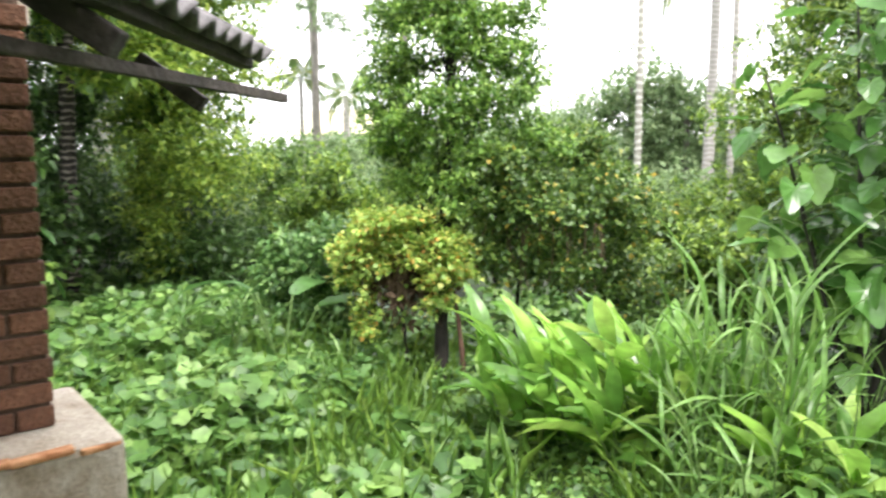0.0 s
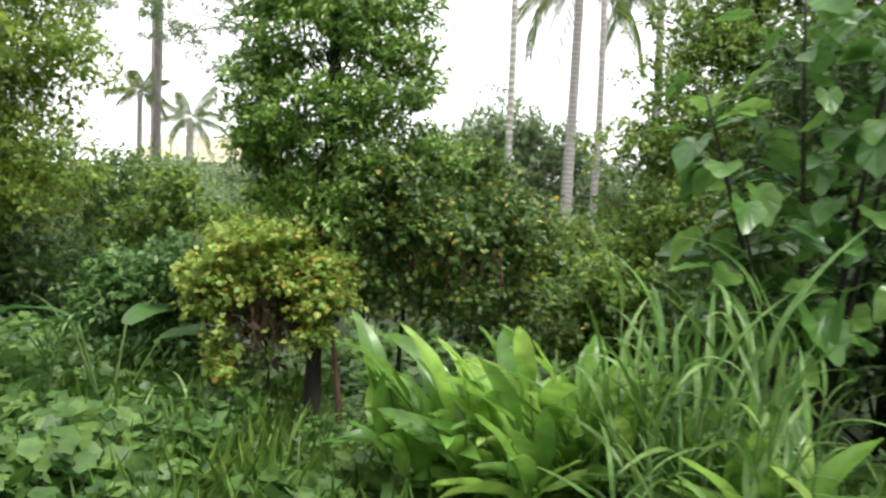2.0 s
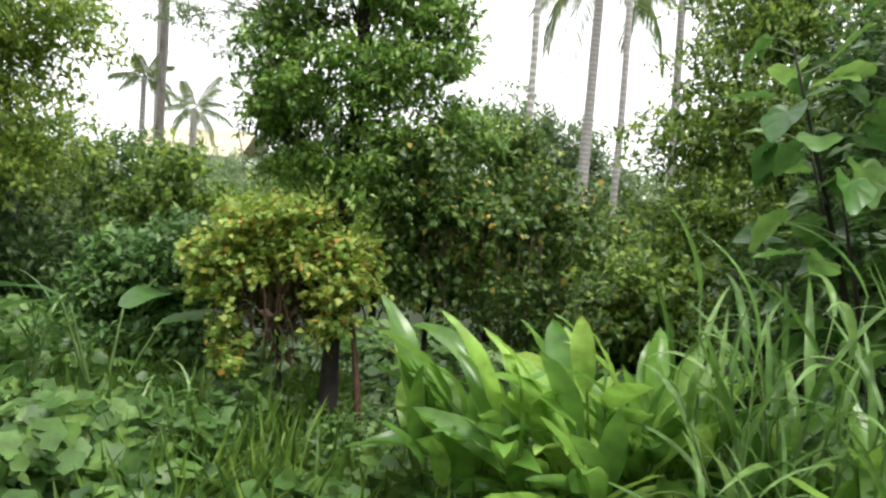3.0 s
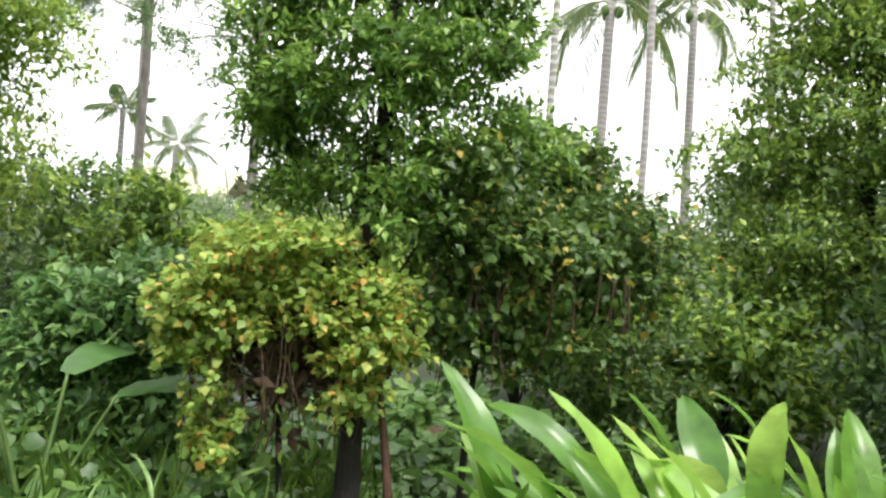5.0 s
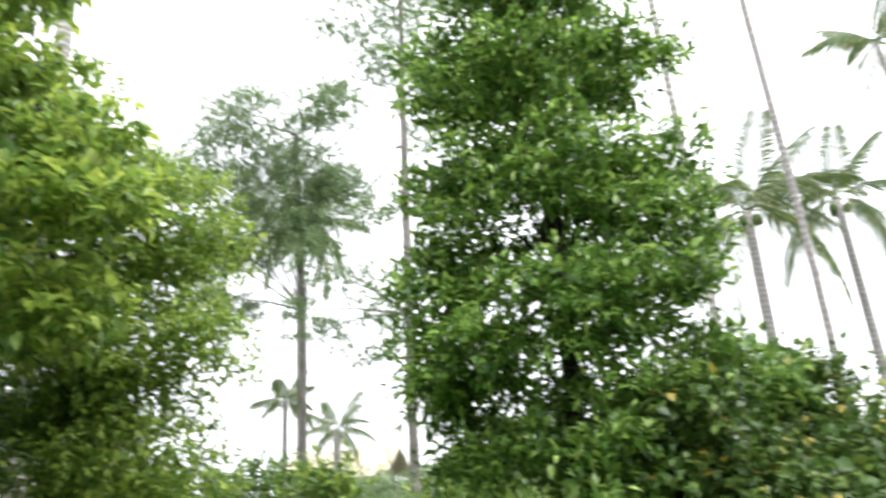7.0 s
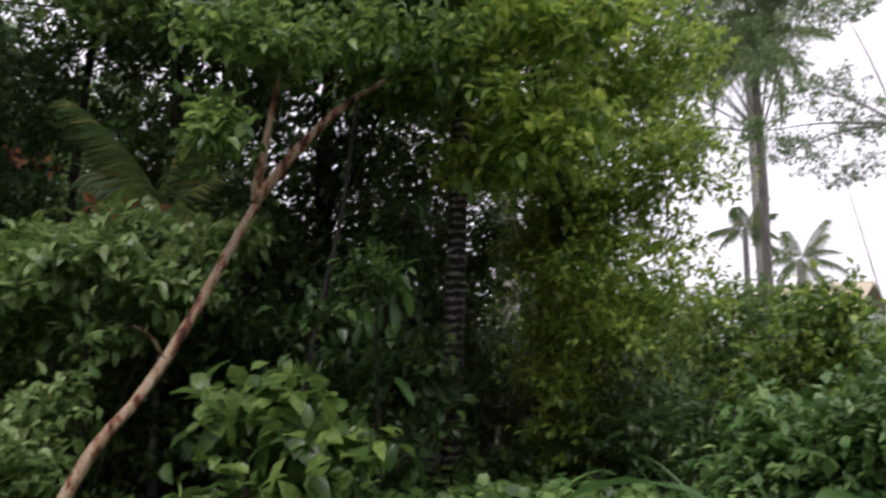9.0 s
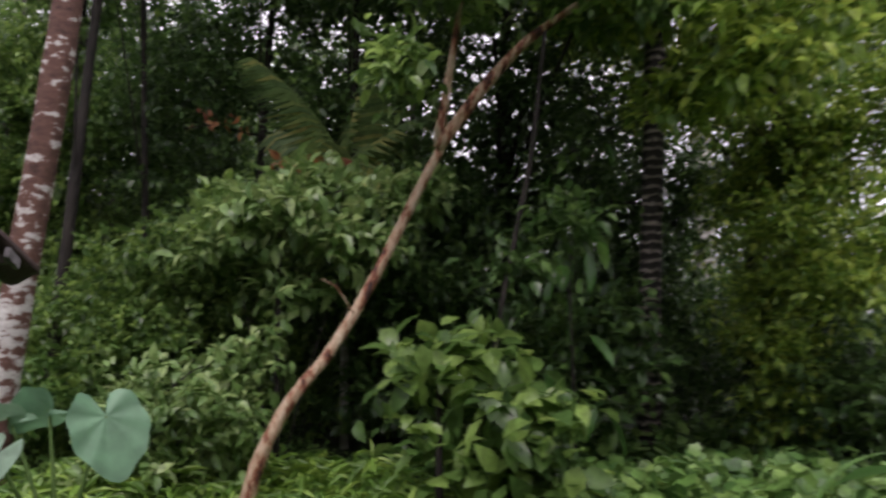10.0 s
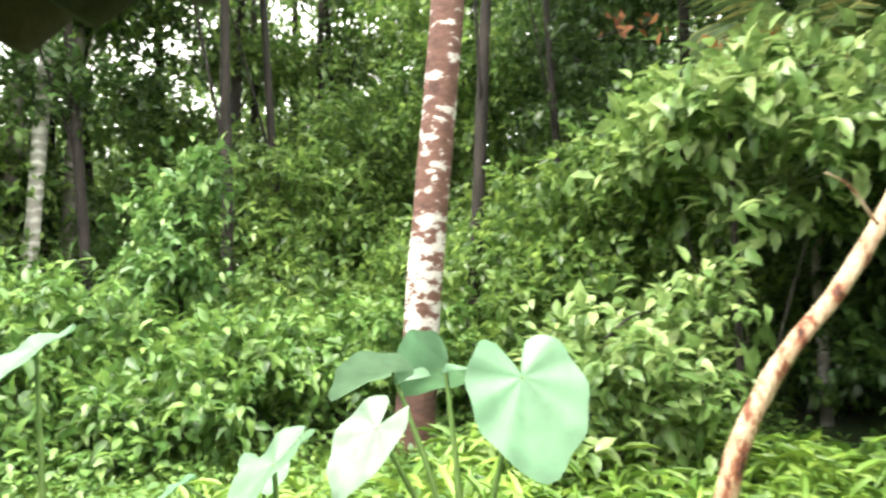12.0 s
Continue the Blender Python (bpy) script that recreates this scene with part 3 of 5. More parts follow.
# flat lobes at z 4.75 and 4.5 are added overhead to shade the shrubs
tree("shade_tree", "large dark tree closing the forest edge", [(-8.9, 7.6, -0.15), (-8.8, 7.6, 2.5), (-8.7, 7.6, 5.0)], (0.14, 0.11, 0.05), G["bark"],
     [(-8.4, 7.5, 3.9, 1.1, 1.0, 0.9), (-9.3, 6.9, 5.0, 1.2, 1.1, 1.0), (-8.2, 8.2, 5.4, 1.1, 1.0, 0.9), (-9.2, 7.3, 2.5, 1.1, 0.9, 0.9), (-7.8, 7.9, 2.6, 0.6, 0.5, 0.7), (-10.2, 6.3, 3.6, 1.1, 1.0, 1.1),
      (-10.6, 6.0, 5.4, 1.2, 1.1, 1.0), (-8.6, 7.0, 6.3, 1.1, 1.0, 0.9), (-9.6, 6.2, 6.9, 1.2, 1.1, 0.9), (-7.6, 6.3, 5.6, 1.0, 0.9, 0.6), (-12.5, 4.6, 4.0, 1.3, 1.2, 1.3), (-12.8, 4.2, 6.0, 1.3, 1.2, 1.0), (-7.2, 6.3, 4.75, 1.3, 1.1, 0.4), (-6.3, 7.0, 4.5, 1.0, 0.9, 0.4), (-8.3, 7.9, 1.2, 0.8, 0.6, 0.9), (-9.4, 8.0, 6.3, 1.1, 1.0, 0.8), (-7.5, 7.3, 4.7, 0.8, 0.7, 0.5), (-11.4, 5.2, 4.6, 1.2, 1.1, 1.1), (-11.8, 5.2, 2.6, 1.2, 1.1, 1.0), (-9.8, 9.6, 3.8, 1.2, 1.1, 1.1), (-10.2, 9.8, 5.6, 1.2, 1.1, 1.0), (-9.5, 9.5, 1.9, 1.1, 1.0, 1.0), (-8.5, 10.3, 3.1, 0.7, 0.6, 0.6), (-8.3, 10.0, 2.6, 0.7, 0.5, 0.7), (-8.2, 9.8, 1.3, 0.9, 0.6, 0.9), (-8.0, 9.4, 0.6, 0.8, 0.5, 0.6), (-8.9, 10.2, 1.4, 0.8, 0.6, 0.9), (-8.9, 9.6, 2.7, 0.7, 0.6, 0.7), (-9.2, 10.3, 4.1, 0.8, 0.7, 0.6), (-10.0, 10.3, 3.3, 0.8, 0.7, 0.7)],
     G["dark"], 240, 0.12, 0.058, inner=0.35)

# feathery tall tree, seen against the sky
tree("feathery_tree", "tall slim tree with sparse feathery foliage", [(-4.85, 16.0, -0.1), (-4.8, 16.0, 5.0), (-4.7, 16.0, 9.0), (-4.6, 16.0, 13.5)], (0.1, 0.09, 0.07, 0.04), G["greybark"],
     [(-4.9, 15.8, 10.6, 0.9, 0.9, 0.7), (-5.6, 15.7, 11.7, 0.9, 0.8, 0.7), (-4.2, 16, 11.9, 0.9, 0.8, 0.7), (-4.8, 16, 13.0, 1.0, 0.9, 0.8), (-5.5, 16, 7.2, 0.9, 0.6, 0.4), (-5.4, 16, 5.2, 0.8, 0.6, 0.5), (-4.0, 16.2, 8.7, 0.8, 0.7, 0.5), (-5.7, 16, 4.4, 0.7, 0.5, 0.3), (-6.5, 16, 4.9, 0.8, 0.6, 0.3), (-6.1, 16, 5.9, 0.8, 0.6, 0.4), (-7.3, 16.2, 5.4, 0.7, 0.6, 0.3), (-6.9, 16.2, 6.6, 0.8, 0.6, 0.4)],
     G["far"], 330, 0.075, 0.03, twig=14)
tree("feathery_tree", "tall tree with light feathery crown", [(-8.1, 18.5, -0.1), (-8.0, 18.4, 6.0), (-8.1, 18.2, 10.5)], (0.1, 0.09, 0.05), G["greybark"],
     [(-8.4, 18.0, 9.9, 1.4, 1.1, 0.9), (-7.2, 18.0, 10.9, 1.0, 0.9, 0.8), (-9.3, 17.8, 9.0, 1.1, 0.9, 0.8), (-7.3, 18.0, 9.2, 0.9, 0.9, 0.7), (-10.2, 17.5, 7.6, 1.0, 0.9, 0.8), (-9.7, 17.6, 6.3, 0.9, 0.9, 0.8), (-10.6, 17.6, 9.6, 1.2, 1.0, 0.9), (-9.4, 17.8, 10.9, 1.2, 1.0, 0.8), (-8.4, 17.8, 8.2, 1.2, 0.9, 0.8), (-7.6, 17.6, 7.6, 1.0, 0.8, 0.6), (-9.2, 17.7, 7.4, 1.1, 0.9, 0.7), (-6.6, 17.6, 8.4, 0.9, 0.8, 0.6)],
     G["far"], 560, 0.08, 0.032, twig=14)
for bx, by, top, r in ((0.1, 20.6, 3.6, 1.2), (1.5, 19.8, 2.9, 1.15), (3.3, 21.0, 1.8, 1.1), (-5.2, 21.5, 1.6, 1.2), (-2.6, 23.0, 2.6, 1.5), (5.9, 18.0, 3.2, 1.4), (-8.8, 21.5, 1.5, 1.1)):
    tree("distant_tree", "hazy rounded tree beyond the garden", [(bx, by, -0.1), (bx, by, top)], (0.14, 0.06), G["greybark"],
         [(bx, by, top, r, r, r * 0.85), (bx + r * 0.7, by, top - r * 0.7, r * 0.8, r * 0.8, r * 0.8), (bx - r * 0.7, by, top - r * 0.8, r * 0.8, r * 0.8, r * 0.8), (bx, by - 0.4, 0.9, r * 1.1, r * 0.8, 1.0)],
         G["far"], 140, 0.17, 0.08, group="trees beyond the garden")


# ---- palms ----


def frond_mesh(name, length, leaflet, sag, count=34):
    """One palm frond: an arching midrib with two rows of hanging leaflets, along +x."""
    t = np.linspace(0, 1, 12)
    rib = np.stack([length * t * (1 - 0.12 * t * sag), 0 * t, length * (0.32 * t - sag * 0.62 * t * t)], 1)
    v, q, c = tube(rib[::2], (0.022, 0.005), 5, 0.02)
    tt = np.linspace(0.14, 1, count)
    p = np.stack([np.interp(tt, t, rib[:, i]) for i in range(3)], 1)
    V, F, off = [v], [], len(v)
    for side in (-1, 1):
        for k in range(count):
            ln = leaflet * (0.55 + 0.75 * math.sin(math.pi * min(1, 0.15 + 0.8 * tt[k]))) * rng.uniform(0.85, 1.1)
            d = unit(np.array((0.55, side * 0.8, -0.25 - 0.45 * sag * rng.uniform(0.6, 1.3))))
            w = np.array((0.017, 0, 0.008))
            m = p[k] + d * ln * 0.55
            e = p[k] + d * ln + np.array((0, 0, -0.28 * ln))
            V.append(np.array([p[k] - w * 0.5, p[k] + w * 0.5, m + w, m - w, e]))
            F += [(off, off + 1, off + 2), (off, off + 2, off + 3), (off + 3, off + 2, off + 4)]
            off += 5
    return raw_mesh(name, np.vstack(V), [q, c, np.array(F)], G["frond"])


FRONDS = [frond_mesh("frond", 2.6, 0.62, s, 46) for s in (0.5, 1.05, 1.6)]
SMALL_FRONDS = [frond_mesh("frond", 1.1, 0.34, s, 24) for s in (0.4, 1.0)]


def palm(name, label, pts, radii, bark, fronds, count, size=1.0, nuts=0, group=""):
    """A palm: ringed trunk, a crown of separate fronds, nuts under it."""
    base = pts[0]
    root = thing(name, base, label, "palm tree", group)
    child("trunk", tube_mesh("trunk", local(pts, base), radii, bark, 10, 0.03), root)
    top = np.array(pts[-1]) - np.array(base)
    for k in range(count):
        low = k / max(1, count - 1)
        pick = fronds[min(len(fronds) - 1, int(low * len(fronds)))]
        m = Matrix.Translation(Vector(top)) @ Euler((rng.uniform(-0.3, 0.3), -0.9 + 1.35 * low + rng.uniform(-0.12, 0.12), k * 2.399 + rng.uniform(-0.2, 0.2)), "XYZ").to_matrix().to_4x4() @ Matrix.Scale(size * rng.uniform(0.85, 1.1), 4)
        child("frond", pick, root, m)
    for k in range(nuts):
        bm = bmesh.new()
        bmesh.ops.create_icosphere(bm, subdivisions=2, radius=0.11)
        bmesh.ops.scale(bm, vec=(0.9, 0.9, 1.2), verts=bm.verts)
        me = bpy.data.meshes.new("nut")
        bm.to_mesh(me)
        bm.free()
        me.materials.append(G["stem"])
        child("nut", me, root, Matrix.Translation(Vector(top) + Vector((0.18 * math.cos(k * 1.9), 0.18 * math.sin(k * 1.9), -0.22))))
    return root


palm("coconut_palm", "tall grey coconut palm with drooping fronds", [(-9.75, 22.3, -0.1), (-9.9, 22.5, 5), (-9.95, 22.6, 9.8)], (0.14, 0.12, 0.1), G["coco"], FRONDS, 18, 0.85, 5, "coconut palms")
palm("coconut_palm", "coconut palm with yellowing lower fronds", [(1.85, 18.0, -0.1), (1.95, 18.2, 3.5), (2.0, 18.3, 6.9)], (0.15, 0.12, 0.1), G["coco"], FRONDS, 15, 0.85, 5, "coconut palms")
palm("coconut_palm", "small distant coconut palm with spread fronds", [(-9.75, 24.9, -0.1), (-9.75, 24.9, 3.9)], (0.15, 0.11), G["coco"], FRONDS, 14, 0.5, 0, "coconut palms")
palm("coconut_palm", "tall coconut palm behind the dense tree", [(4.3, 19.6, -0.1), (4.2, 19.8, 7.4)], (0.12, 0.09), G["coco"], FRONDS, 12, 0.75, 3, "coconut palms")
palm("coconut_palm", "tall pale coconut palm rising behind the trees", [(-9.6, 11.9, -0.1), (-9.7, 12.0, 8.0), (-9.8, 12.1, 17.0)], (0.17, 0.15, 0.12), G["areca"], FRONDS, 16, 1.1, 4, "coconut palms")
palm("areca_palm", "slim white-barked areca palm with small crown", [(0.3, 13.1, -0.1), (0.33, 13.15, 5), (0.2, 13.3, 11.5)], (0.062, 0.058, 0.05), G["areca"], SMALL_FRONDS, 9, 1.2, 0, "areca palms")
palm("areca_palm", "slim grey areca palm leaning slightly", [(1.9, 14.1, -0.1), (2.0, 14.2, 4), (1.8, 14.4, 11.5)], (0.065, 0.06, 0.05), G["coco"], SMALL_FRONDS, 9, 1.2, 0, "areca palms")
palm("areca_palm", "slim grey areca palm with ragged crown", [(5.3, 17.0, -0.1), (5.1, 17.2, 5), (4.9, 17.4, 9.8)], (0.08, 0.07, 0.055), G["coco"], SMALL_FRONDS, 9, 1.2, 0, "areca palms")
palm("areca_palm", "short areca palm against the white sky", [(-8.7, 18.9, -0.1), (-8.67, 18.85, 4.0)], (0.08, 0.06), G["coco"], SMALL_FRONDS, 9, 0.75, 0, "areca palms")
palm("areca_palm", "young areca palm with dark feathery fronds", [(-9.35, 5.95, -0.1), (-9.3, 5.9, 2.9)], (0.05, 0.04), G["coco"], SMALL_FRONDS, 11, 1.2, 0, "areca palms")

# ---- the forest edge ----
tree("forest_tree", "slim forest tree with leafy branches", [(-13.8, 3.9, -0.1), (-13.7, 3.8, 3.0), (-13.6, 3.7, 6.2)], (0.1, 0.08, 0.04), G["bark"],
     [(-13.6, 3.7, 5.2, 1.2, 1.0, 0.8), (-13.4, 3.9, 4.0, 1.0, 0.9, 0.6), (-13.7, 3.5, 6.4, 1.1, 1.0, 0.8), (-13.4, 2.9, 4.6, 0.9, 0.9, 0.6)], G["wood"], 160, 0.13, 0.06, group="slim trees of the forest")
tree("lichen_trunk_tree", "brown trunk blotched with white lichen", [(-8.58, 2.74, -0.1), (-8.5, 2.83, 0.9), (-8.42, 3.03, 2.6), (-8.38, 3.2, 4.2), (-8.4, 3.3, 7.0)], (0.135, 0.12, 0.112, 0.1, 0.07), G["lichen"],
     [(-8.9, 3.6, 7.4, 1.0, 1.0, 0.6)], G["wood"], 90, 0.14, 0.07, sides=20)
tree("leaning_tree", "leaning forked trunk with peeling orange-brown bark", [(-6.68, 4.06, -0.15), (-6.66, 4.11, 0.2), (-6.65, 4.18, 0.45), (-6.64, 4.36, 0.79), (-6.63, 4.63, 1.08), (-6.62, 4.84, 1.4), (-6.6, 5.02, 1.72), (-6.55, 5.25, 2.2), (-6.5, 5.4, 2.5)],
     (0.056, 0.049, 0.044, 0.04, 0.038, 0.037, 0.036, 0.035, 0.034), G["guava"],
     [(-6.2, 5.0, 2.95, 0.3, 0.3, 0.2), (-6.35, 5.35, 3.7, 0.6, 0.6, 0.35), (-5.9, 6.3, 3.65, 0.75, 0.7, 0.35), (-6.9, 5.9, 4.2, 0.8, 0.8, 0.4)],
     G["wood"], 260, 0.125, 0.06, limbs=False, shape=LEAF8, sides=12,
     extra_limbs=[([(-6.5, 5.38, 2.55), (-6.47, 5.45, 3.0), (-6.4, 5.52, 3.6)], (0.036, 0.03, 0.02)), ([(-6.5, 5.38, 2.5), (-6.35, 5.62, 2.9), (-6.15, 5.9, 3.28), (-5.9, 6.5, 3.75)], (0.046, 0.042, 0.036, 0.02)),
                  ([(-6.55, 4.76, 1.35), (-6.5, 4.62, 1.52), (-6.45, 4.5, 1.56)], (0.007, 0.005, 0.003))])
tree("bright_leaved_tree", "slim tree with bright overhanging leafy branches", [(-6.3, 9.6, -0.15), (-6.2, 9.2, 2.4), (-5.6, 7.6, 3.7), (-5.2, 7.0, 4.6)], (0.04, 0.035, 0.025, 0.012), G["bark"],
     [(-5.0, 6.9, 3.1, 0.55, 0.5, 0.3), (-4.8, 6.8, 3.8, 0.6, 0.5, 0.32), (-5.2, 7.0, 4.5, 0.6, 0.55, 0.35), (-5.6, 7.2, 3.0, 0.5, 0.5, 0.35), (-5.7, 6.8, 3.7, 0.6, 0.5, 0.3), (-5.6, 6.9, 5.1, 0.5, 0.5, 0.3), (-6.1, 6.7, 5.8, 0.8, 0.7, 0.45), (-5.8, 7.1, 6.3, 0.5, 0.5, 0.35), (-6.7, 6.2, 5.6, 0.7, 0.7, 0.45)],
     G["sunny"], 330, 0.13, 0.065, shape=LEAF8)
tree("climbing_stem", "thin bare climber stem hanging among leaves", [(-6.25, 5.55, 0.3), (-6.2, 5.7, 1.4), (-6.1, 5.9, 2.4), (-6.0, 5.95, 3.3)], (0.016, 0.018, 0.018, 0.014), G["bark"],
     [(-6.15, 5.8, 1.5, 0.25, 0.25, 0.4), (-5.95, 6.0, 1.9, 0.2, 0.2, 0.4)], G["dark"], 160, 0.13, 0.06, limbs=False, category="climber")

for lobes_, lab, mat, dens, ln, wd in (
    ([(-9.3, 4.0, 1.3, 0.85, 0.8, 0.75), (-9.0, 4.5, 1.9, 0.7, 0.7, 0.55), (-9.6, 4.6, 0.7, 0.9, 0.8, 0.7), (-8.8, 3.8, 0.8, 0.5, 0.5, 0.6)], "leafy forest-edge shrub with layered branches", "wood", 420, 0.1, 0.05),
    ([(-8.0, 4.75, 2.2, 0.5, 0.5, 0.12), (-8.4, 5.25, 2.45, 0.5, 0.5, 0.13), (-7.8, 5.3, 1.9, 0.45, 0.45, 0.12), (-8.3, 4.45, 1.9, 0.45, 0.4, 0.12), (-7.7, 5.7, 2.35, 0.4, 0.4, 0.12), (-8.1, 4.9, 1.55, 0.4, 0.4, 0.12)], "pale green shrub with spreading leafy sprays", "pale", 330, 0.15, 0.075),
    ([(-7.55, 3.75, 0.75, 0.4, 0.4, 0.3), (-7.35, 4.1, 0.5, 0.4, 0.35, 0.35), (-7.7, 4.3, 0.95, 0.4, 0.4, 0.3), (-7.5, 3.5, 0.35, 0.35, 0.35, 0.25)], "low yellow-green shrub beside the leaning trunk", "pale", 280, 0.11, 0.055),
    ([(-6.1, 5.15, 0.9, 0.32, 0.35, 0.22), (-5.9, 5.45, 0.6, 0.4, 0.4, 0.4), (-5.75, 5.4, 0.3, 0.4, 0.4, 0.3)], "broad-leaved green undergrowth by the climber stem", "wood", 230, 0.18, 0.11),
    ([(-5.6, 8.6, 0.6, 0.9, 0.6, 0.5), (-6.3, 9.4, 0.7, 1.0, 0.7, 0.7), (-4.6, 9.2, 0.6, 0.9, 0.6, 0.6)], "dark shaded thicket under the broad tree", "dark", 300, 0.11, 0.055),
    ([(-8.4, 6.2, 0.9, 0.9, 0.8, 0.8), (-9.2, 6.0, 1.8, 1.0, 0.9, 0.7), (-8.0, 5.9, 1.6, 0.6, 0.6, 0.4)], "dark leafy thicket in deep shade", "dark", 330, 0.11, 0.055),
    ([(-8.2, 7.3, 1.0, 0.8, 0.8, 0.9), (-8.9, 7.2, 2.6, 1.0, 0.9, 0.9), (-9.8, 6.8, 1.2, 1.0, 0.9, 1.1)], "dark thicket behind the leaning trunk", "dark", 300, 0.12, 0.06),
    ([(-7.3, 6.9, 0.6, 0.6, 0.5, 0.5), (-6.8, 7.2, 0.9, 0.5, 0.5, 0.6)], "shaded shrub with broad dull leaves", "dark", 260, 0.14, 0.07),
    ([(-10.1, 0.7, 1.75, 0.4, 0.4, 0.4), (-10.0, 0.6, 1.2, 0.5, 0.5, 0.4), (-10.2, 0.9, 2.2, 0.25, 0.25, 0.25)], "bright green sapling in the clearing", "fresh", 420, 0.12, 0.055),
    ([(-8.9, 0.3, 0.55, 0.9, 0.8, 0.6), (-9.2, -0.6, 0.8, 0.9, 0.8, 0.7), (-8.6, 1.2, 0.4, 0.7, 0.6, 0.45), (-9.6, 1.6, 0.5, 0.9, 0.7, 0.5), (-8.3, 0.6, 0.25, 0.6, 0.5, 0.3)], "bank of bright green leafy weeds", "weed", 420, 0.12, 0.055),
    ([(-9.0, 2.2, 0.35, 0.5, 0.5, 0.35), (-9.4, 2.9, 0.6, 0.6, 0.6, 0.5)], "low green shrub at the foot of the tree", "weed", 420, 0.1, 0.05),
    ([(-8.6, -1.6, 0.8, 1.0, 0.9, 0.9), (-8.0, -1.0, 0.4, 0.7, 0.7, 0.5)], "leafy weeds at the clearing's edge", "fresh", 350, 0.12, 0.06),
):
    cx, cy = lobes_[0][0], lobes_[0][1]
    tree("understorey_shrub", lab, [(cx, cy, gz(cx, cy) - 0.05), (cx, cy, lobes_[0][2])], (0.03, 0.015), G["bark"], lobes_, G[mat], dens, ln, wd, category="shrub", group="shrubs of the forest edge", shape=LEAF8)

# forest trees behind, slim trunks with foliage at all heights
for k in range(30):
    bearing = radians(58 + 68 * ((k * 0.618) % 1.0))
    far_ = 9.2 + 8.5 * ((k * 0.377 + 0.13) % 1.0)
    bx, by = -3.0 - far_ * math.sin(bearing), 2.8 + far_ * math.cos(bearing)
    if -9.4 < bx and abs(by - 2.9) < 0.8:
        continue
    top = rng.uniform(5.5, 8.0)
    lean = rng.normal(0, 0.25, 2)
    lb = []
    for z in np.arange(rng.uniform(1.2, 2.6), top + 0.6, 1.3):
        a = rng.uniform(0, 6.28)
        rr = rng.uniform(0.7, 1.2)
        lb.append((bx + lean[0] * z / top + 0.75 * math.cos(a), by + lean[1] * z / top + 0.75 * math.sin(a), z, rr, rr, rr * 0.55))
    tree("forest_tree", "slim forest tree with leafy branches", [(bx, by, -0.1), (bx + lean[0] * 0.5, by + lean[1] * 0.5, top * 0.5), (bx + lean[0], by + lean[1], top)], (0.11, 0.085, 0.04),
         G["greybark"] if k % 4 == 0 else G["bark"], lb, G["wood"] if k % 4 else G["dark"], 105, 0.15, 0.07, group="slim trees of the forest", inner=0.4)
for tx, ty, tr, tm in ((-10.3, 3.2, 0.065, "bark"), (-12.1, 0.55, 0.08, "bark"), (-12.0, -0.9, 0.07, "bark"), (-13.2, 1.0, 0.07, "bark"), (-11.0, 5.35, 0.06, "bark"), (-9.75, 6.2, 0.05, "bark"), (-11.6, 4.4, 0.05, "bark"), (-11.2, -1.9, 0.07, "bark")):
    dx, dy = rng.normal(0, 0.2, 2)
    tree("slender_trunk", "slender dark trunk standing in the undergrowth", [(tx, ty, -0.1), (tx + dx * 0.4, ty + dy * 0.4, 2.6), (tx + dx, ty + dy, 6.5)], (tr, tr * 0.85, tr * 0.5), G[tm],
         [(tx + dx, ty + dy, 6.2, 1.0, 1.0, 0.6), (tx + dx + 0.6, ty + dy - 0.4, 5.2, 0.7, 0.7, 0.4)], G["wood"], 110, 0.15, 0.07, group="slim trees of the forest")
palm("areca_palm", "pale straight palm trunk in the forest", [(-12.0, -1.75, -0.1), (-12.0, -1.45, 3.5), (-12.0, -0.9, 8.5)], (0.085, 0.08, 0.07), G["areca"], SMALL_FRONDS, 8, 1.6, 0, "areca palms")


def cloud_stuff(name, label, bands, mat, density, leaf, width):
    """Uncountable low woods: leaf lobes over stretches of the plan."""
    lb = []
    for x0, y0, x1, y1, n, h, r in bands:
        for k in range(n):
            f = (k + 0.5) / n
            rr = r * rng.uniform(0.75, 1.25)
            hh = h * rng.uniform(0.7, 1.2)
            x, y = x0 + (x1 - x0) * f + rng.normal(0, 0.4), y0 + (y1 - y0) * f + rng.normal(0, 0.5)
            lb += [(x, y, hh * 0.7, rr, rr * 0.8, hh * 0.4), (x + rr * 0.3, y, hh * 0.25, rr * 1.1, rr * 0.8, hh * 0.35)]
    P, D, U = lobe_leaves(lb, density, 10, leaf, 0.3)
    keep = P[:, 2] > -0.1
    return tagged(new(name, leaves(name, P[keep], D[keep], U[keep], leaf, width, G[mat])), label, "woods", kind="stuff")


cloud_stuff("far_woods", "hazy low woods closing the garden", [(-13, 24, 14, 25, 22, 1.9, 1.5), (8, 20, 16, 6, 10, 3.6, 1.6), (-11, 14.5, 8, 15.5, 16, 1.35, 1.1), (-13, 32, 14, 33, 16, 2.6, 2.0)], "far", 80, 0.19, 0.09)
cloud_stuff("undergrowth", "leafy undergrowth on the forest floor", [(-10.5, 7.8, -12.5, -3.0, 14, 1.5, 0.9), (-12.5, 8.5, -14.0, -4.0, 14, 3.6, 1.3), (-17, 12, -18.5, -7, 14, 4.5, 1.7), (-9.5, 11.0, -5.5, 12.5, 6, 2.4, 1.0)], "wood", 170, 0.13, 0.06)
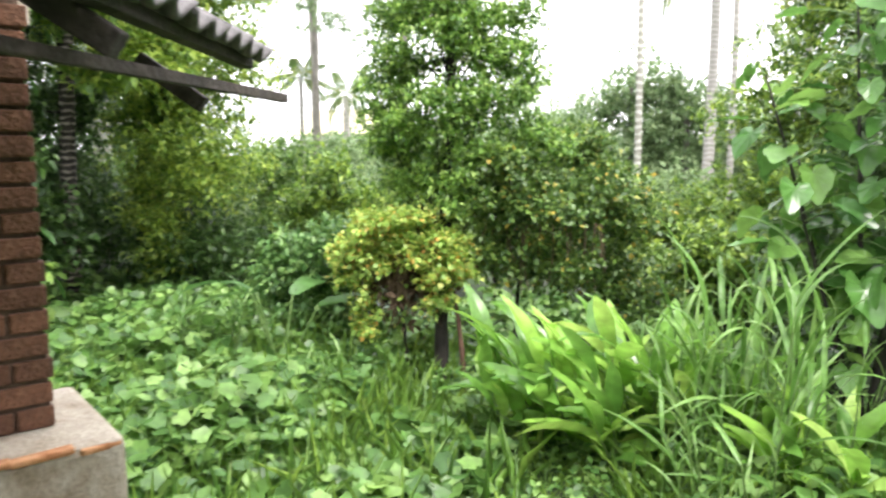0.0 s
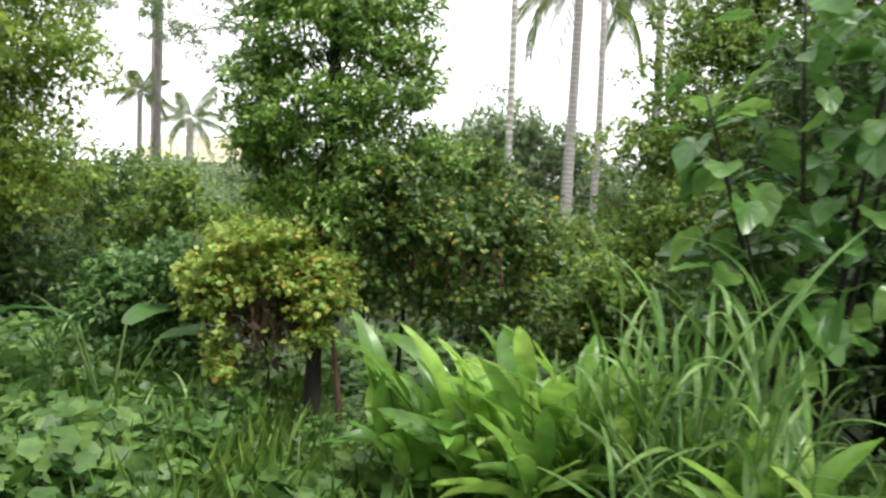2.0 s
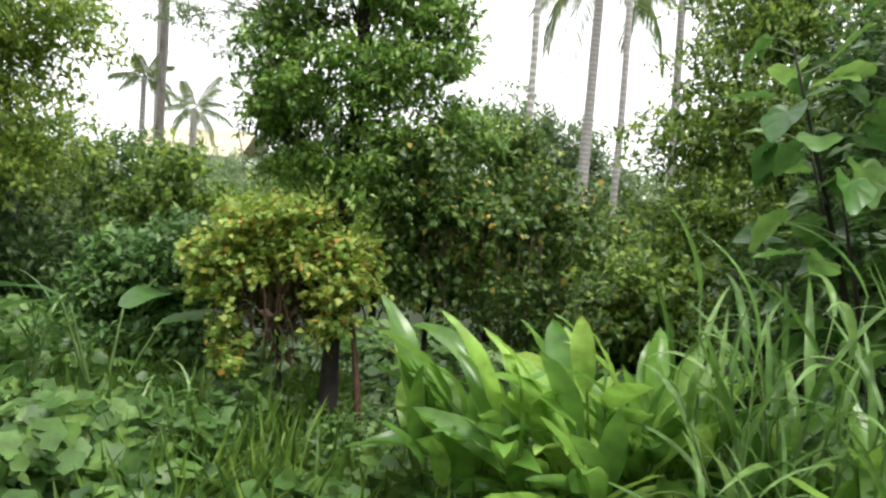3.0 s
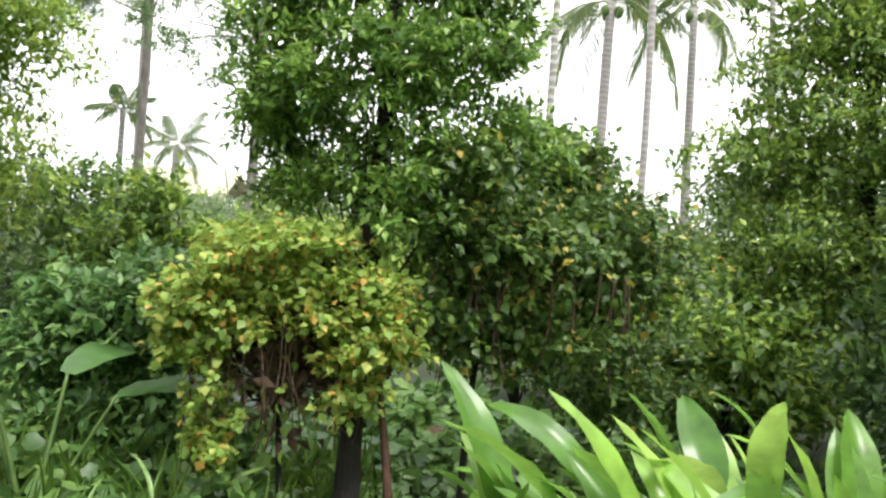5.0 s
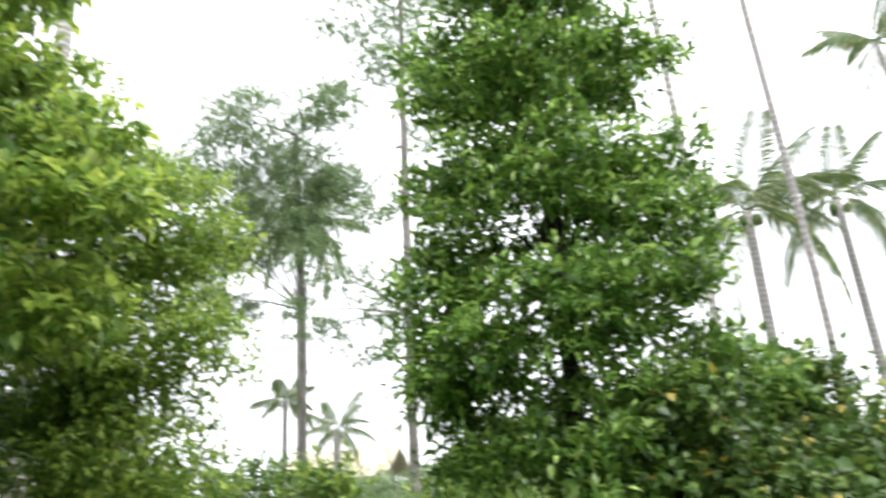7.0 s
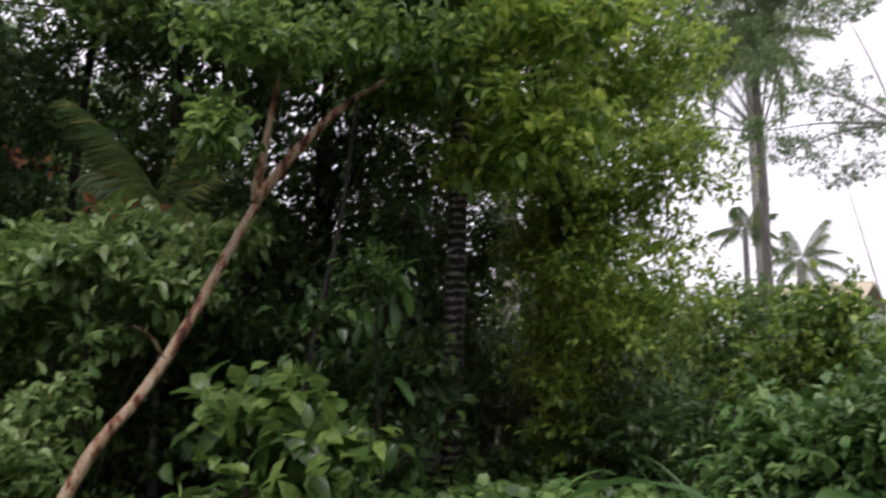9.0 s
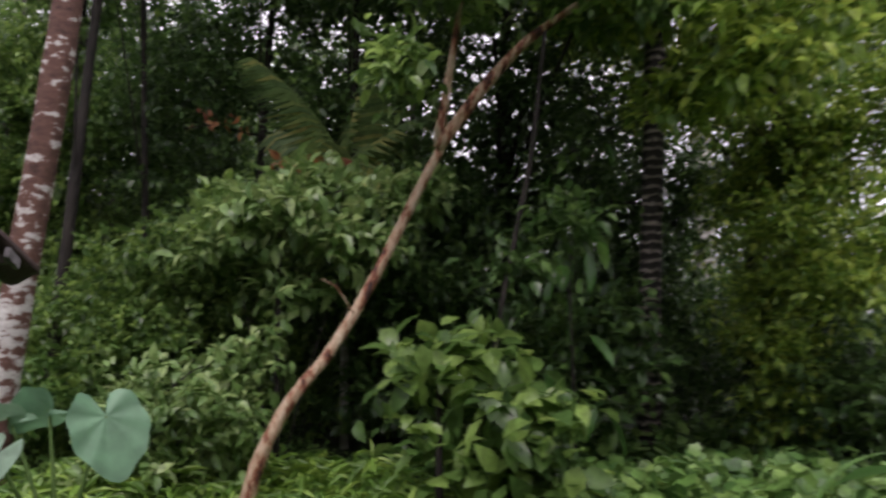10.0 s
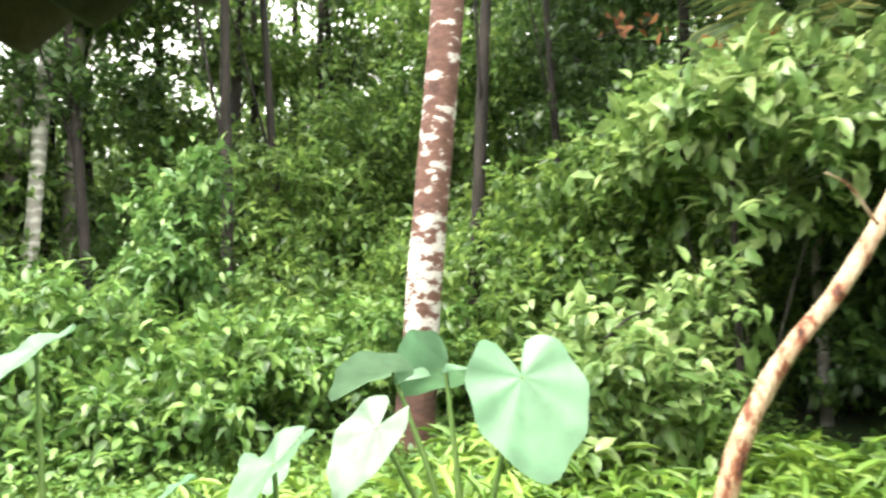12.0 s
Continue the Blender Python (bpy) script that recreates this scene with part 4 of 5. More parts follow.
# leafy rows out of view, added only to cut low sky light
cloud_stuff("sky_light_blocker", "unseen leafy rows added to block low sky light", [(9, 12, 9.5, -8, 9, 6.5, 1.8), (9, -9, -12, -10, 10, 6.5, 1.9), (-13, -9, -13.5, -4, 4, 6.0, 1.8)], "dark", 45, 0.26, 0.13)
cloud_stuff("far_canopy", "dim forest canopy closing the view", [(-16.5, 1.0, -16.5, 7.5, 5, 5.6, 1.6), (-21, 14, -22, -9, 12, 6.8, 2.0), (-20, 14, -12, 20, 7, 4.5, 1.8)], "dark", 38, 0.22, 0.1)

# ---- blades and broad leaves as single pieces ----


def strip_leaf(name, length, width, bend, material, rows=9, fold=0.15, outline=None, wave=0.0, base_angle=0.0):
    """One long leaf along +x that rises and bends over, folded along its midrib."""
    t = np.linspace(0, 1, rows)
    ang = base_angle - bend * t
    dx, dz = np.cos(ang), np.sin(ang)
    step = length / (rows - 1)
    x = np.concatenate([[0], np.cumsum(dx[:-1] * step)])
    z = np.concatenate([[0], np.cumsum(dz[:-1] * step)])
    w = width * 0.5 * (outline(t) if outline is not None else np.sin(math.pi * np.clip(0.08 + 0.92 * t, 0, 1)) ** 0.75)
    nx, nz = -np.sin(ang), np.cos(ang)
    ruffle = wave * np.sin(t * 19)
    V = []
    for s in (-1, -0.5, 0, 0.5, 1):
        lift = fold * abs(s) * w + ruffle * abs(s) * (1 if s > 0 else -0.6)
        V.append(np.stack([x + nx * lift, s * w, z + nz * lift], 1))
    V = np.stack(V, 1).reshape(-1, 3)
    i, j = np.meshgrid(np.arange(rows - 1), np.arange(4), indexing="ij")
    q = np.stack([i * 5 + j, i * 5 + j + 1, (i + 1) * 5 + j + 1, (i + 1) * 5 + j], -1).reshape(-1, 4)
    return raw_mesh(name, V, [q], material)


def round_leaf(name, length, width, material, notch=0.28, cup=0.12, ripple=0.01, pointed=0.25):
    """A heart-shaped leaf: rings from the stalk's joint to the rim, with sunken veins. The stalk meets it at the origin; the tip is at +x."""
    n, rings = 40, 5
    a = np.linspace(-math.pi, math.pi, n, endpoint=False)
    rim = 1 + pointed * np.exp(-(a / 0.35) ** 2) - 0.55 * np.exp(-((np.abs(a) - math.pi) / 0.26) ** 2) * (1 + notch) + 0.02 * np.sin(a * 9)
    cx = 0.12 * length
    V = [np.zeros((1, 3))]
    for k in range(1, rings + 1):
        f = k / rings
        r = rim * f
        vein = -0.012 * np.cos(a * 7) * f
        V.append(np.stack([cx * f + r * np.cos(a) * length * 0.5, r * np.sin(a) * width * 0.5, cup * length * f * f * (np.abs(np.sin(a)) - 0.55) + vein * length + ripple * np.sin(a * 8 + 1) * f], 1))
    V = np.vstack(V)
    k = np.arange(n)
    T = np.stack([np.zeros(n, int), 1 + k, 1 + (k + 1) % n], 1)
    Q = [np.stack([1 + r * n + k, 1 + (r + 1) * n + k, 1 + (r + 1) * n + (k + 1) % n, 1 + r * n + (k + 1) % n], 1) for r in range(rings - 1)]
    return raw_mesh(name, V, [T, np.vstack(Q)], material)


def turn(place, heading, pitch, roll=0.0, s=1.0):
    """A piece along +x, turned to a heading (degrees from +x, anticlockwise), raised by pitch and rolled."""
    return Matrix.Translation(Vector(place)) @ Euler((radians(roll), -radians(pitch), radians(heading)), "XYZ").to_matrix().to_4x4() @ Matrix.Scale(s, 4)


lance = lambda t: np.sin(math.pi * np.clip(0.04 + 0.96 * t, 0, 1) ** 0.8) ** 0.8
GINGER_LEAVES = [strip_leaf("leaf", L, w, b, G["ginger"], 10, 0.3, lance, 0.006, 0.1) for L, w, b in ((0.52, 0.125, 0.45), (0.58, 0.13, 0.8), (0.5, 0.115, 1.3), (0.44, 0.15, 0.6))]


def ginger_clump(place, rx, ry, height, stems, label, seed, lean_x=-0.25):
    r = np.random.default_rng(seed)
    root = thing("ginger_clump", place, label, "ginger plant")
    for k in range(stems):
        a, d = r.uniform(0, 6.28), math.sqrt(r.uniform(0, 1))
        bx, by = rx * d * math.cos(a), ry * d * math.sin(a)
        h = height * r.uniform(0.55, 1.0) * (1 - 0.25 * d)
        tip = (bx * 1.45 + lean_x * h * r.uniform(0.2, 1.2), by * 1.4 - 0.12 * h * r.uniform(0, 1.2), h * 0.78)
        pts = [(bx * 0.75, by * 0.75, -0.05), ((bx * 0.75 + tip[0]) / 2 - 0.02, (by * 0.75 + tip[1]) / 2, h * 0.45), tip]
        stem = child("stem", tube_mesh("stem", pts, (0.011, 0.009, 0.004), G["stem"], 5, 0.03), root)
        out = math.degrees(math.atan2(tip[1] - by * 0.75, tip[0] - bx * 0.75))
        for j in range(7):
            f = 0.2 + 0.8 * j / 6
            p = [np.interp(f, (0, 0.5, 1), [q[i] for q in pts]) for i in range(3)]
            side = 80 if j % 2 else -80
            hd = out + side * (1 - 0.7 * f) + r.normal(0, 24)
            child("leaf", GINGER_LEAVES[int(r.integers(0, 4))], stem, turn(p, hd, 18 + 46 * f + r.normal(0, 13), r.normal(0, 30), r.uniform(0.65, 1.08)))
    return root


ginger_clump((0.33, 4.42, gz(0.33, 4.42)), 0.62, 0.5, 1.03, 40, "clump of bright green broad-leaved ginger plants", 3)
ginger_clump((1.35, 3.75, gz(1.35, 3.75)), 0.28, 0.25, 0.7, 8, "small bright ginger clump among grass", 5)

BLADES = [strip_leaf("blade", L, w, b, G["blade"], 10, 0.35, lambda t: (1 - t ** 2.2) * np.clip(0.5 + 3 * t, 0, 1), 0.0, 0.0) for L, w, b in ((0.85, 0.06, 0.5), (1.0, 0.066, 1.4), (0.75, 0.055, 2.2), (0.9, 0.06, 0.9))]


def tall_grass(place, spread, height, stems, label, seed):
    """Cane-like grass: upright stems, each with arching blades."""
    r = np.random.default_rng(seed)
    root = thing("tall_grass", place, label, "grass", "clumps of tall grass")
    for k in range(stems):
        a, d = r.uniform(0, 6.28), spread * math.sqrt(r.uniform(0, 1))
        b = np.array((d * math.cos(a), d * math.sin(a), -0.03))
        h = height * r.uniform(0.6, 1.0)
        tip = b + np.array((r.normal(0, 0.12) * h + b[0] * 0.4, r.normal(0, 0.12) * h + b[1] * 0.4, h * 0.72))
        stem = child("stem", tube_mesh("stem", [b, (b + tip) / 2 + (0.01, 0, 0), tip], (0.008, 0.007, 0.003), G["stem"], 5, 0.03), root)
        for j in range(6):
            f = 0.25 + 0.75 * j / 5
            p = b + (tip - b) * f
            child("blade", BLADES[int(r.integers(0, 4))], stem, turn(p, r.uniform(0, 360), 52 + 20 * f + r.normal(0, 12), r.normal(0, 15), r.uniform(0.4, 0.72) * height / 1.7))
    return root


tall_grass((0.8, 3.66, gz(0.8, 3.66)), 0.3, 1.88, 15, "tall arching cane grass beside the ginger", 41)
tall_grass((1.02, 3.95, gz(1.02, 3.95)), 0.3, 1.6, 12, "tall leafy cane grass under the sapling", 18)
tall_grass((0.25, 5.4, gz(0.25, 5.4)), 0.2, 0.85, 6, "tall arching grass behind the ginger", 42)
tall_grass((1.25, 4.1, gz(1.25, 4.1)), 0.35, 1.35, 12, "arching green grass under the sapling", 13)
tall_grass((0.85, 3.35, gz(0.85, 3.35)), 0.3, 1.0, 10, "drooping pale grass beside the ginger", 17)
tall_grass((-3.35, 5.35, gz(-3.35, 5.35)), 0.2, 1.15, 9, "upright grass clump among the weeds", 14)
tall_grass((-1.95, 4.75, gz(-1.95, 4.75)), 0.15, 0.8, 8, "arching grass tuft among the weeds", 15)
tall_grass((-2.75, 3.95, gz(-2.75, 3.95)), 0.2, 0.75, 6, "pale grass tuft in the weeds", 16)

# sapling with large heart-shaped leaves
HEARTS = [round_leaf("leaf", 0.3, 0.25, G["heart"], 0.2, c, 0.006, 0.45) for c in (0.1, 0.25)]


def broad_sapling(place, stems, label, seed):
    r = np.random.default_rng(seed)
    root = thing("broad_leaved_sapling", place, label, "sapling")
    for tip, n in stems:
        tip, n = np.array(tip), int(n * 1.55)
        pts = [(0, 0, -0.05), tuple(tip * np.array((0.45, 0.45, 0.5))), tuple(tip)]
        stem = child("stem", tube_mesh("stem", pts, (0.022, 0.016, 0.006), G["bark"], 6, 0.04), root)
        for k in range(n):
            f = 0.35 + 0.65 * k / max(1, n - 1)
            p = np.array([np.interp(f, (0, 0.5, 1), [q[i] for q in pts]) for i in range(3)])
            hd = r.uniform(0, 360)
            reach = r.uniform(0.1, 0.38)
            q = p + np.array((math.cos(radians(hd)) * reach, math.sin(radians(hd)) * reach, 0.07))
            child("stalk", tube_mesh("stalk", [p, (p + q) / 2 + (0, 0, 0.03), q], (0.005, 0.004, 0.003), G["stem"], 4, 0.02), stem)
            child("leaf", HEARTS[k % 2], stem, turn(q, hd, r.uniform(-55, 0), r.normal(0, 28), r.uniform(0.42, 0.9)))
    return root


broad_sapling((1.75, 4.6, gz(1.75, 4.6)), [((-0.65, 0.1, 2.45), 22), ((-0.2, -0.1, 2.9), 26), ((0.35, -0.3, 2.8), 24), ((-0.5, -0.25, 1.7), 16), ((0.5, 0.1, 2.1), 20), ((0.2, -0.45, 3.3), 20), ((-0.4, 0.4, 2.0), 16)],
              "sapling with large glossy heart-shaped leaves", 21)
broad_sapling((2.6, 4.3, gz(2.6, 4.3)), [((0.1, 0.0, 2.3), 18), ((-0.35, 0.2, 2.7), 20), ((0.3, 0.2, 3.0), 18)], "tall sapling with large drooping leaves", 22)

# paddle-leaved plant among the weeds
PADDLE = strip_leaf("leaf", 0.75, 0.24, 0.9, G["banana"], 10, 0.15, None, 0.008)


def paddle_plant(place, label, rows):
    root = thing("paddle_leaved_plant", place, label, "plant")
    for hd, tilt_, ln, pitch in rows:
        e = np.array((math.cos(radians(hd)) * math.cos(radians(tilt_)), math.sin(radians(hd)) * math.cos(radians(tilt_)), math.sin(radians(tilt_)))) * ln
        stalk = child("stalk", tube_mesh("stalk", [(0, 0, -0.03), e * 0.5, e], (0.016, 0.012, 0.008), G["stem"], 6, 0.03), root)
        child("leaf", PADDLE, stalk, turn(e, hd, pitch, 10))
    return root


paddle_plant((-2.75, 5.5, gz(-2.75, 5.5)), "large paddle-leaved plant with dark stalks", [(178, 70, 0.85, 16), (205, 76, 0.8, 5), (15, 62, 0.75, 15), (80, 74, 0.75, 20)])

# taro plants with big waxy leaves
TARO = [round_leaf("leaf", 0.4, 0.34, G["taro"], 0.35, 0.1, 0.008, 0.2), round_leaf("leaf", 0.36, 0.3, G["taro"], 0.35, 0.3, 0.006, 0.2)]


def taro_plant(place, label, rows):
    """rows: joint of each blade relative to the plant, heading, pitch and roll of the blade, size, which blade."""
    root = thing("taro_plant", place, label, "taro plant", "taro plants")
    for joint, hd, pitch, roll_, s, which in rows:
        j = np.array(joint)
        stalk = child("stalk", tube_mesh("stalk", [(0, 0, -0.03), j * np.array((0.35, 0.35, 0.6)), j], (0.013, 0.01, 0.006), G["stem"], 6, 0.03), root)
        child("leaf", TARO[which], stalk, turn(j, hd, pitch, roll_, s))
    return root


taro_plant((-5.6, 3.0, gz(-5.6, 3.0)), "taro plant with big pale waxy heart leaves", [((0.06, 0.16, 0.92), 20, -62, 6, 1.0, 0), ((-0.06, -0.05, 0.95), 215, -20, 40, 0.85, 1), ((-0.05, -0.2, 0.93), 250, -12, 20, 0.8, 1), ((0.08, -0.24, 0.8), 300, -50, -10, 0.75, 0)])
taro_plant((-5.3, 2.55, gz(-5.3, 2.55)), "low taro plant with pale waxy leaves", [((0.0, -0.02, 0.78), 300, -45, 10, 0.95, 0)])
taro_plant((-5.75, 1.75, gz(-5.75, 1.75)), "taro plant at the clearing with waxy leaves", [((0.0, -0.02, 1.03), 330, -30, 10, 0.85, 0)])
taro_plant((-6.6, 2.2, gz(-6.6, 2.2)), "small taro plant low in the grass", [((0.0, 0.0, 0.45), 20, -30, 0, 0.6, 0), ((0.1, -0.3, 0.4), 300, -30, 10, 0.5, 0)])

# climber with long drooping leaves against the ringed trunk
DROOPING = [strip_leaf("leaf", L, 0.1, b, G["heart"], 8, 0.2, lance, 0.004, 0.0) for L, b in ((0.3, 0.5), (0.26, 0.9))]


def drooping_climber(place, height, count, label, seed):
    r = np.random.default_rng(seed)
    root = thing("drooping_climber", place, label, "climber")
    pts = [(0, 0, -0.05), (0.06, -0.05, height * 0.35), (-0.05, 0.0, height * 0.7), (0.03, 0.05, height)]
    child("stem", tube_mesh("stem", pts, (0.014, 0.012, 0.01, 0.006), G["bark"], 6, 0.05), root)
    for k in range(count):
        z = height * (0.22 + 0.78 * k / count)
        hd = r.uniform(0, 360)
        reach = r.uniform(0.1, 0.4)
        q = (math.cos(radians(hd)) * reach, math.sin(radians(hd)) * reach, z + 0.08)
        child("stalk", tube_mesh("stalk", [(0, 0, z), (q[0] * 0.5, q[1] * 0.5, z + 0.09), q], (0.005, 0.004, 0.003), G["stem"], 4, 0.02), root)
        child("leaf", DROOPING[k % 2], root, turn(q, hd + r.normal(0, 30), r.uniform(-75, -25), r.normal(0, 25), r.uniform(0.7, 1.15)))
    return root


drooping_climber((-7.7, 7.7, gz(-7.7, 7.7)), 3.1, 24, "dark climber with long drooping leaves by the ringed trunk", 31)
drooping_climber((-6.5, 6.6, gz(-6.5, 6.6)), 2.4, 18, "shaded climber with drooping leaves and thin stem", 32)


def far_house(place):
    """A small house beyond the garden: white walls, a window, a faded yellow gable roof."""
    root = thing("far_house", place, "small white house with faded yellow roof", "house")
    w, d, h, top = 4.2, 4.0, 2.8, 3.9
    child("wall", box_mesh("wall", (w, d, h), G["house_wall"], 0.02), root, pose(0, 0, h / 2))
    for s in (-1, 1):
        rise = math.degrees(math.atan2(top - h, d / 2))
        child("roof", box_mesh("roof", (w + 0.7, d / 2 / math.cos(radians(rise)) + 0.3, 0.1), G["house_roof"], 0.02), root, pose(0, s * (d / 4 + 0.08), (h + top) / 2 + 0.03, -s * rise))
    for x in (-1.5, 1.3):
        win = child("window", box_mesh("window", (1.1, 0.06, 1.1), G["redwood"], 0.01), root, pose(x, -d / 2 - 0.02, 1.9))
        child("pane", box_mesh("pane", (0.9, 0.02, 0.9), G["timber"], 0.0), win, pose(0, -0.035, 0))
    return root


far_house((-13.2, 35.0, 0.0))

# ---- low weeds, ferns and grass on the ground ----


def ground_cover(name, label, areas, mat, leaf, width, shape=LEAF8, tilt=0.45):
    P, D, U = [], [], []
    for x0, x1, y0, y1, n, h in areas:
        k = n // 6
        cx, cy = rng.uniform(x0, x1, k), rng.uniform(y0, y1, k)
        patch = 0.55 + 0.45 * np.sin(cx * 2.3 + 1) * np.sin(cy * 1.9 + 0.5)
        hh = h * rng.uniform(0.35, 1.0, k) * (0.5 + 0.7 * patch)
        idx = np.repeat(np.arange(k), 6)
        a = rng.uniform(0, 6.28, len(idx))
        z = ground_z(cx, cy)[idx] + hh[idx] * rng.uniform(0.45, 1.05, len(idx))
        P.append(np.stack([cx[idx] + rng.normal(0, leaf * 0.6, len(idx)), cy[idx] + rng.normal(0, leaf * 0.6, len(idx)), z], 1))
        D.append(np.stack([np.cos(a), np.sin(a), rng.normal(-0.15, 0.45, len(idx))], 1))
        U.append(np.stack([rng.normal(0, tilt, len(idx)), rng.normal(-0.15, tilt * 0.67, len(idx)), np.ones(len(idx))], 1))
    P, D, U = np.concatenate(P), np.concatenate(D), np.concatenate(U)
    return tagged(new(name, leaves(name, P, D, U, leaf, width, G[mat], shape)), label, "weeds", kind="stuff")


def grass_cover(name, label, areas, mat, height, width):
    P, D, U = [], [], []
    for x0, x1, y0, y1, n in areas:
        x, y = rng.uniform(x0, x1, n), rng.uniform(y0, y1, n)
        P.append(np.stack([x, y, ground_z(x, y) - 0.005], 1))
        D.append(np.stack([rng.normal(0, 0.45, n), rng.normal(0, 0.45, n), np.full(n, 0.9)], 1))
        a = rng.uniform(0, 6.28, n)
        U.append(np.stack([np.cos(a), np.sin(a), rng.uniform(0, 0.3, n)], 1))
    return tagged(new(name, leaves(name, np.concatenate(P), np.concatenate(D), np.concatenate(U), height, width, G[mat], LEAF4)), label, "grass", kind="stuff")


ground_cover("broad_weeds", "carpet of broad lobed green weed leaves", [(-5.0, -1.7, 2.3, 7.0, 8000, 0.5), (-1.7, -0.5, 2.3, 4.4, 1600, 0.34), (-8.0, -3.5, 5.5, 9.5, 4400, 0.5), (-1.9, 1.6, 6.4, 9.0, 3200, 0.3)], "weed", 0.115, 0.115, LOBED, 0.75)
ground_cover("creeping_weeds", "young oval leaves between the broad weeds", [(-5.0, -1.7, 2.3, 7.0, 5000, 0.4), (-8.0, -3.5, 5.5, 9.5, 2500, 0.45)], "fresh", 0.09, 0.055)
grass_cover("weed_grass", "long thin grass blades among the weeds", [(-5.0, -1.2, 2.4, 6.6, 2600), (-2.2, -0.2, 2.2, 4.6, 350), (0.3, 2.4, 2.8, 4.6, 900)], "grass", 0.4, 0.017)
ground_cover("small_weeds", "small-leaved low weeds and ferns", [(-3.5, 1.8, 1.6, 7.5, 16000, 0.22), (0.6, 3.0, 2.6, 5.2, 7000, 0.4), (-9.5, -4.6, -1.5, 5.5, 22000, 0.25), (-8.5, -3.2, 5.0, 9.5, 9000, 0.25)], "weed", 0.065, 0.038, LEAF4)
ground_cover("right_weeds", "leafy weeds under the sapling", [(0.9, 2.6, 3.0, 4.6, 1500, 0.55)], "weed", 0.14, 0.085)
ground_cover("lance_weeds", "bright lance-leaved weeds in the clearing", [(-7.9, -6.0, 3.0, 5.2, 3800, 0.34), (-6.4, -5.2, 4.2, 6.2, 1500, 0.3), (-7.6, -6.3, 1.6, 3.0, 900, 0.2)], "grass", 0.2, 0.035)
grass_cover("short_grass", "short bright green grass on the path", [(-3.0, 1.6, -0.5, 5.6, 26000), (-8.6, -3.4, 0.0, 4.6, 22000), (-9.0, -7.0, -1.6, 1.6, 5000)], "grass", 0.11, 0.008)

# dead leaves caught in the shrubs
for cx, cy, cz, n, lab in ((-8.75, 5.15, 2.75, 40, "spray of dead orange leaves on a branch"), (-10.3, 4.8, 3.45, 16, "cluster of dead red-brown leaves")):
    P = np.array((cx, cy, cz)) + rng.normal(0, 1, (n, 3)) * np.array((0.14, 0.2, 0.05))
    root = thing("dead_leaf_spray", (cx, cy, cz), lab, "dead leaves")
    child("twig", tube_mesh("twig", [(0, -0.35, -0.12), (0, 0, -0.03), (0, 0.3, 0.02)], (0.008, 0.006, 0.003), G["bark"], 5), root)
    child("leaves", leaves("leaves", P - np.array((cx, cy, cz)), rng.normal(0, 0.6, (n, 3)) + (0, 0, -0.4), rng.normal(0, 0.5, (n, 3)) + (0, 0, 0.6), 0.135, 0.066, G["dead"], LEAF8), root)

# hanging climber strands under the thicket and the yellow climber
for cx, cy, cz, w, n, key in ((-1.62, 5.52, 1.0, 0.4, 26, "yellow"), (-0.5, 6.0, 1.2, 0.6, 24, "vine")):
    root = thing("hanging_climber", (cx, cy, cz), "dry climber strands hanging with yellowing leaves", "climber")
    P = []
    for k in range(n):
        x, y = rng.uniform(-w, w), rng.uniform(-0.12, 0.12)
        ln = rng.uniform(0.3, 0.75)
        child("strand", tube_mesh("strand", [(x, y, 0.15), (x + rng.normal(0, 0.03), y, 0.15 - ln * 0.5), (x + rng.normal(0, 0.05), y, 0.15 - ln)], (0.006, 0.005, 0.003), G["deadvine"], 4, 0.03, k), root)
        for j in range(int(ln * (5 if key == "yellow" else 16))):
            P.append((x + rng.normal(0, 0.03), y + rng.normal(0, 0.03), 0.15 - ln * rng.random()))
    P = np.array(P)
    child("leaves", leaves("leaves", P, rng.normal(0, 0.6, P.shape) + (0, 0, -0.5), rng.normal(0, 0.5, P.shape) + (0, -0.5, 0.4), 0.065, 0.045, G[key], LEAF8), root)

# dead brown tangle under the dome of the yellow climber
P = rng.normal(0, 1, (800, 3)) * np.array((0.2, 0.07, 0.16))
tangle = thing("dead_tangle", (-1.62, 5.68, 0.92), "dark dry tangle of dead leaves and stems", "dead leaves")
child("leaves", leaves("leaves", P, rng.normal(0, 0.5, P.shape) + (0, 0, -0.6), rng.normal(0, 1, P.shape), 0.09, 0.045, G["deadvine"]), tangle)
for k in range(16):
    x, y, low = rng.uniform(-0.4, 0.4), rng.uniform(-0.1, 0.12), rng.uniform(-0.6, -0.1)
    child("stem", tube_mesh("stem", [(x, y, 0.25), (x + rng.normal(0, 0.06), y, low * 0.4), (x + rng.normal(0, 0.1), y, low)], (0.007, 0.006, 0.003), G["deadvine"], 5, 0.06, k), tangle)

# ---- the tiled shed ----


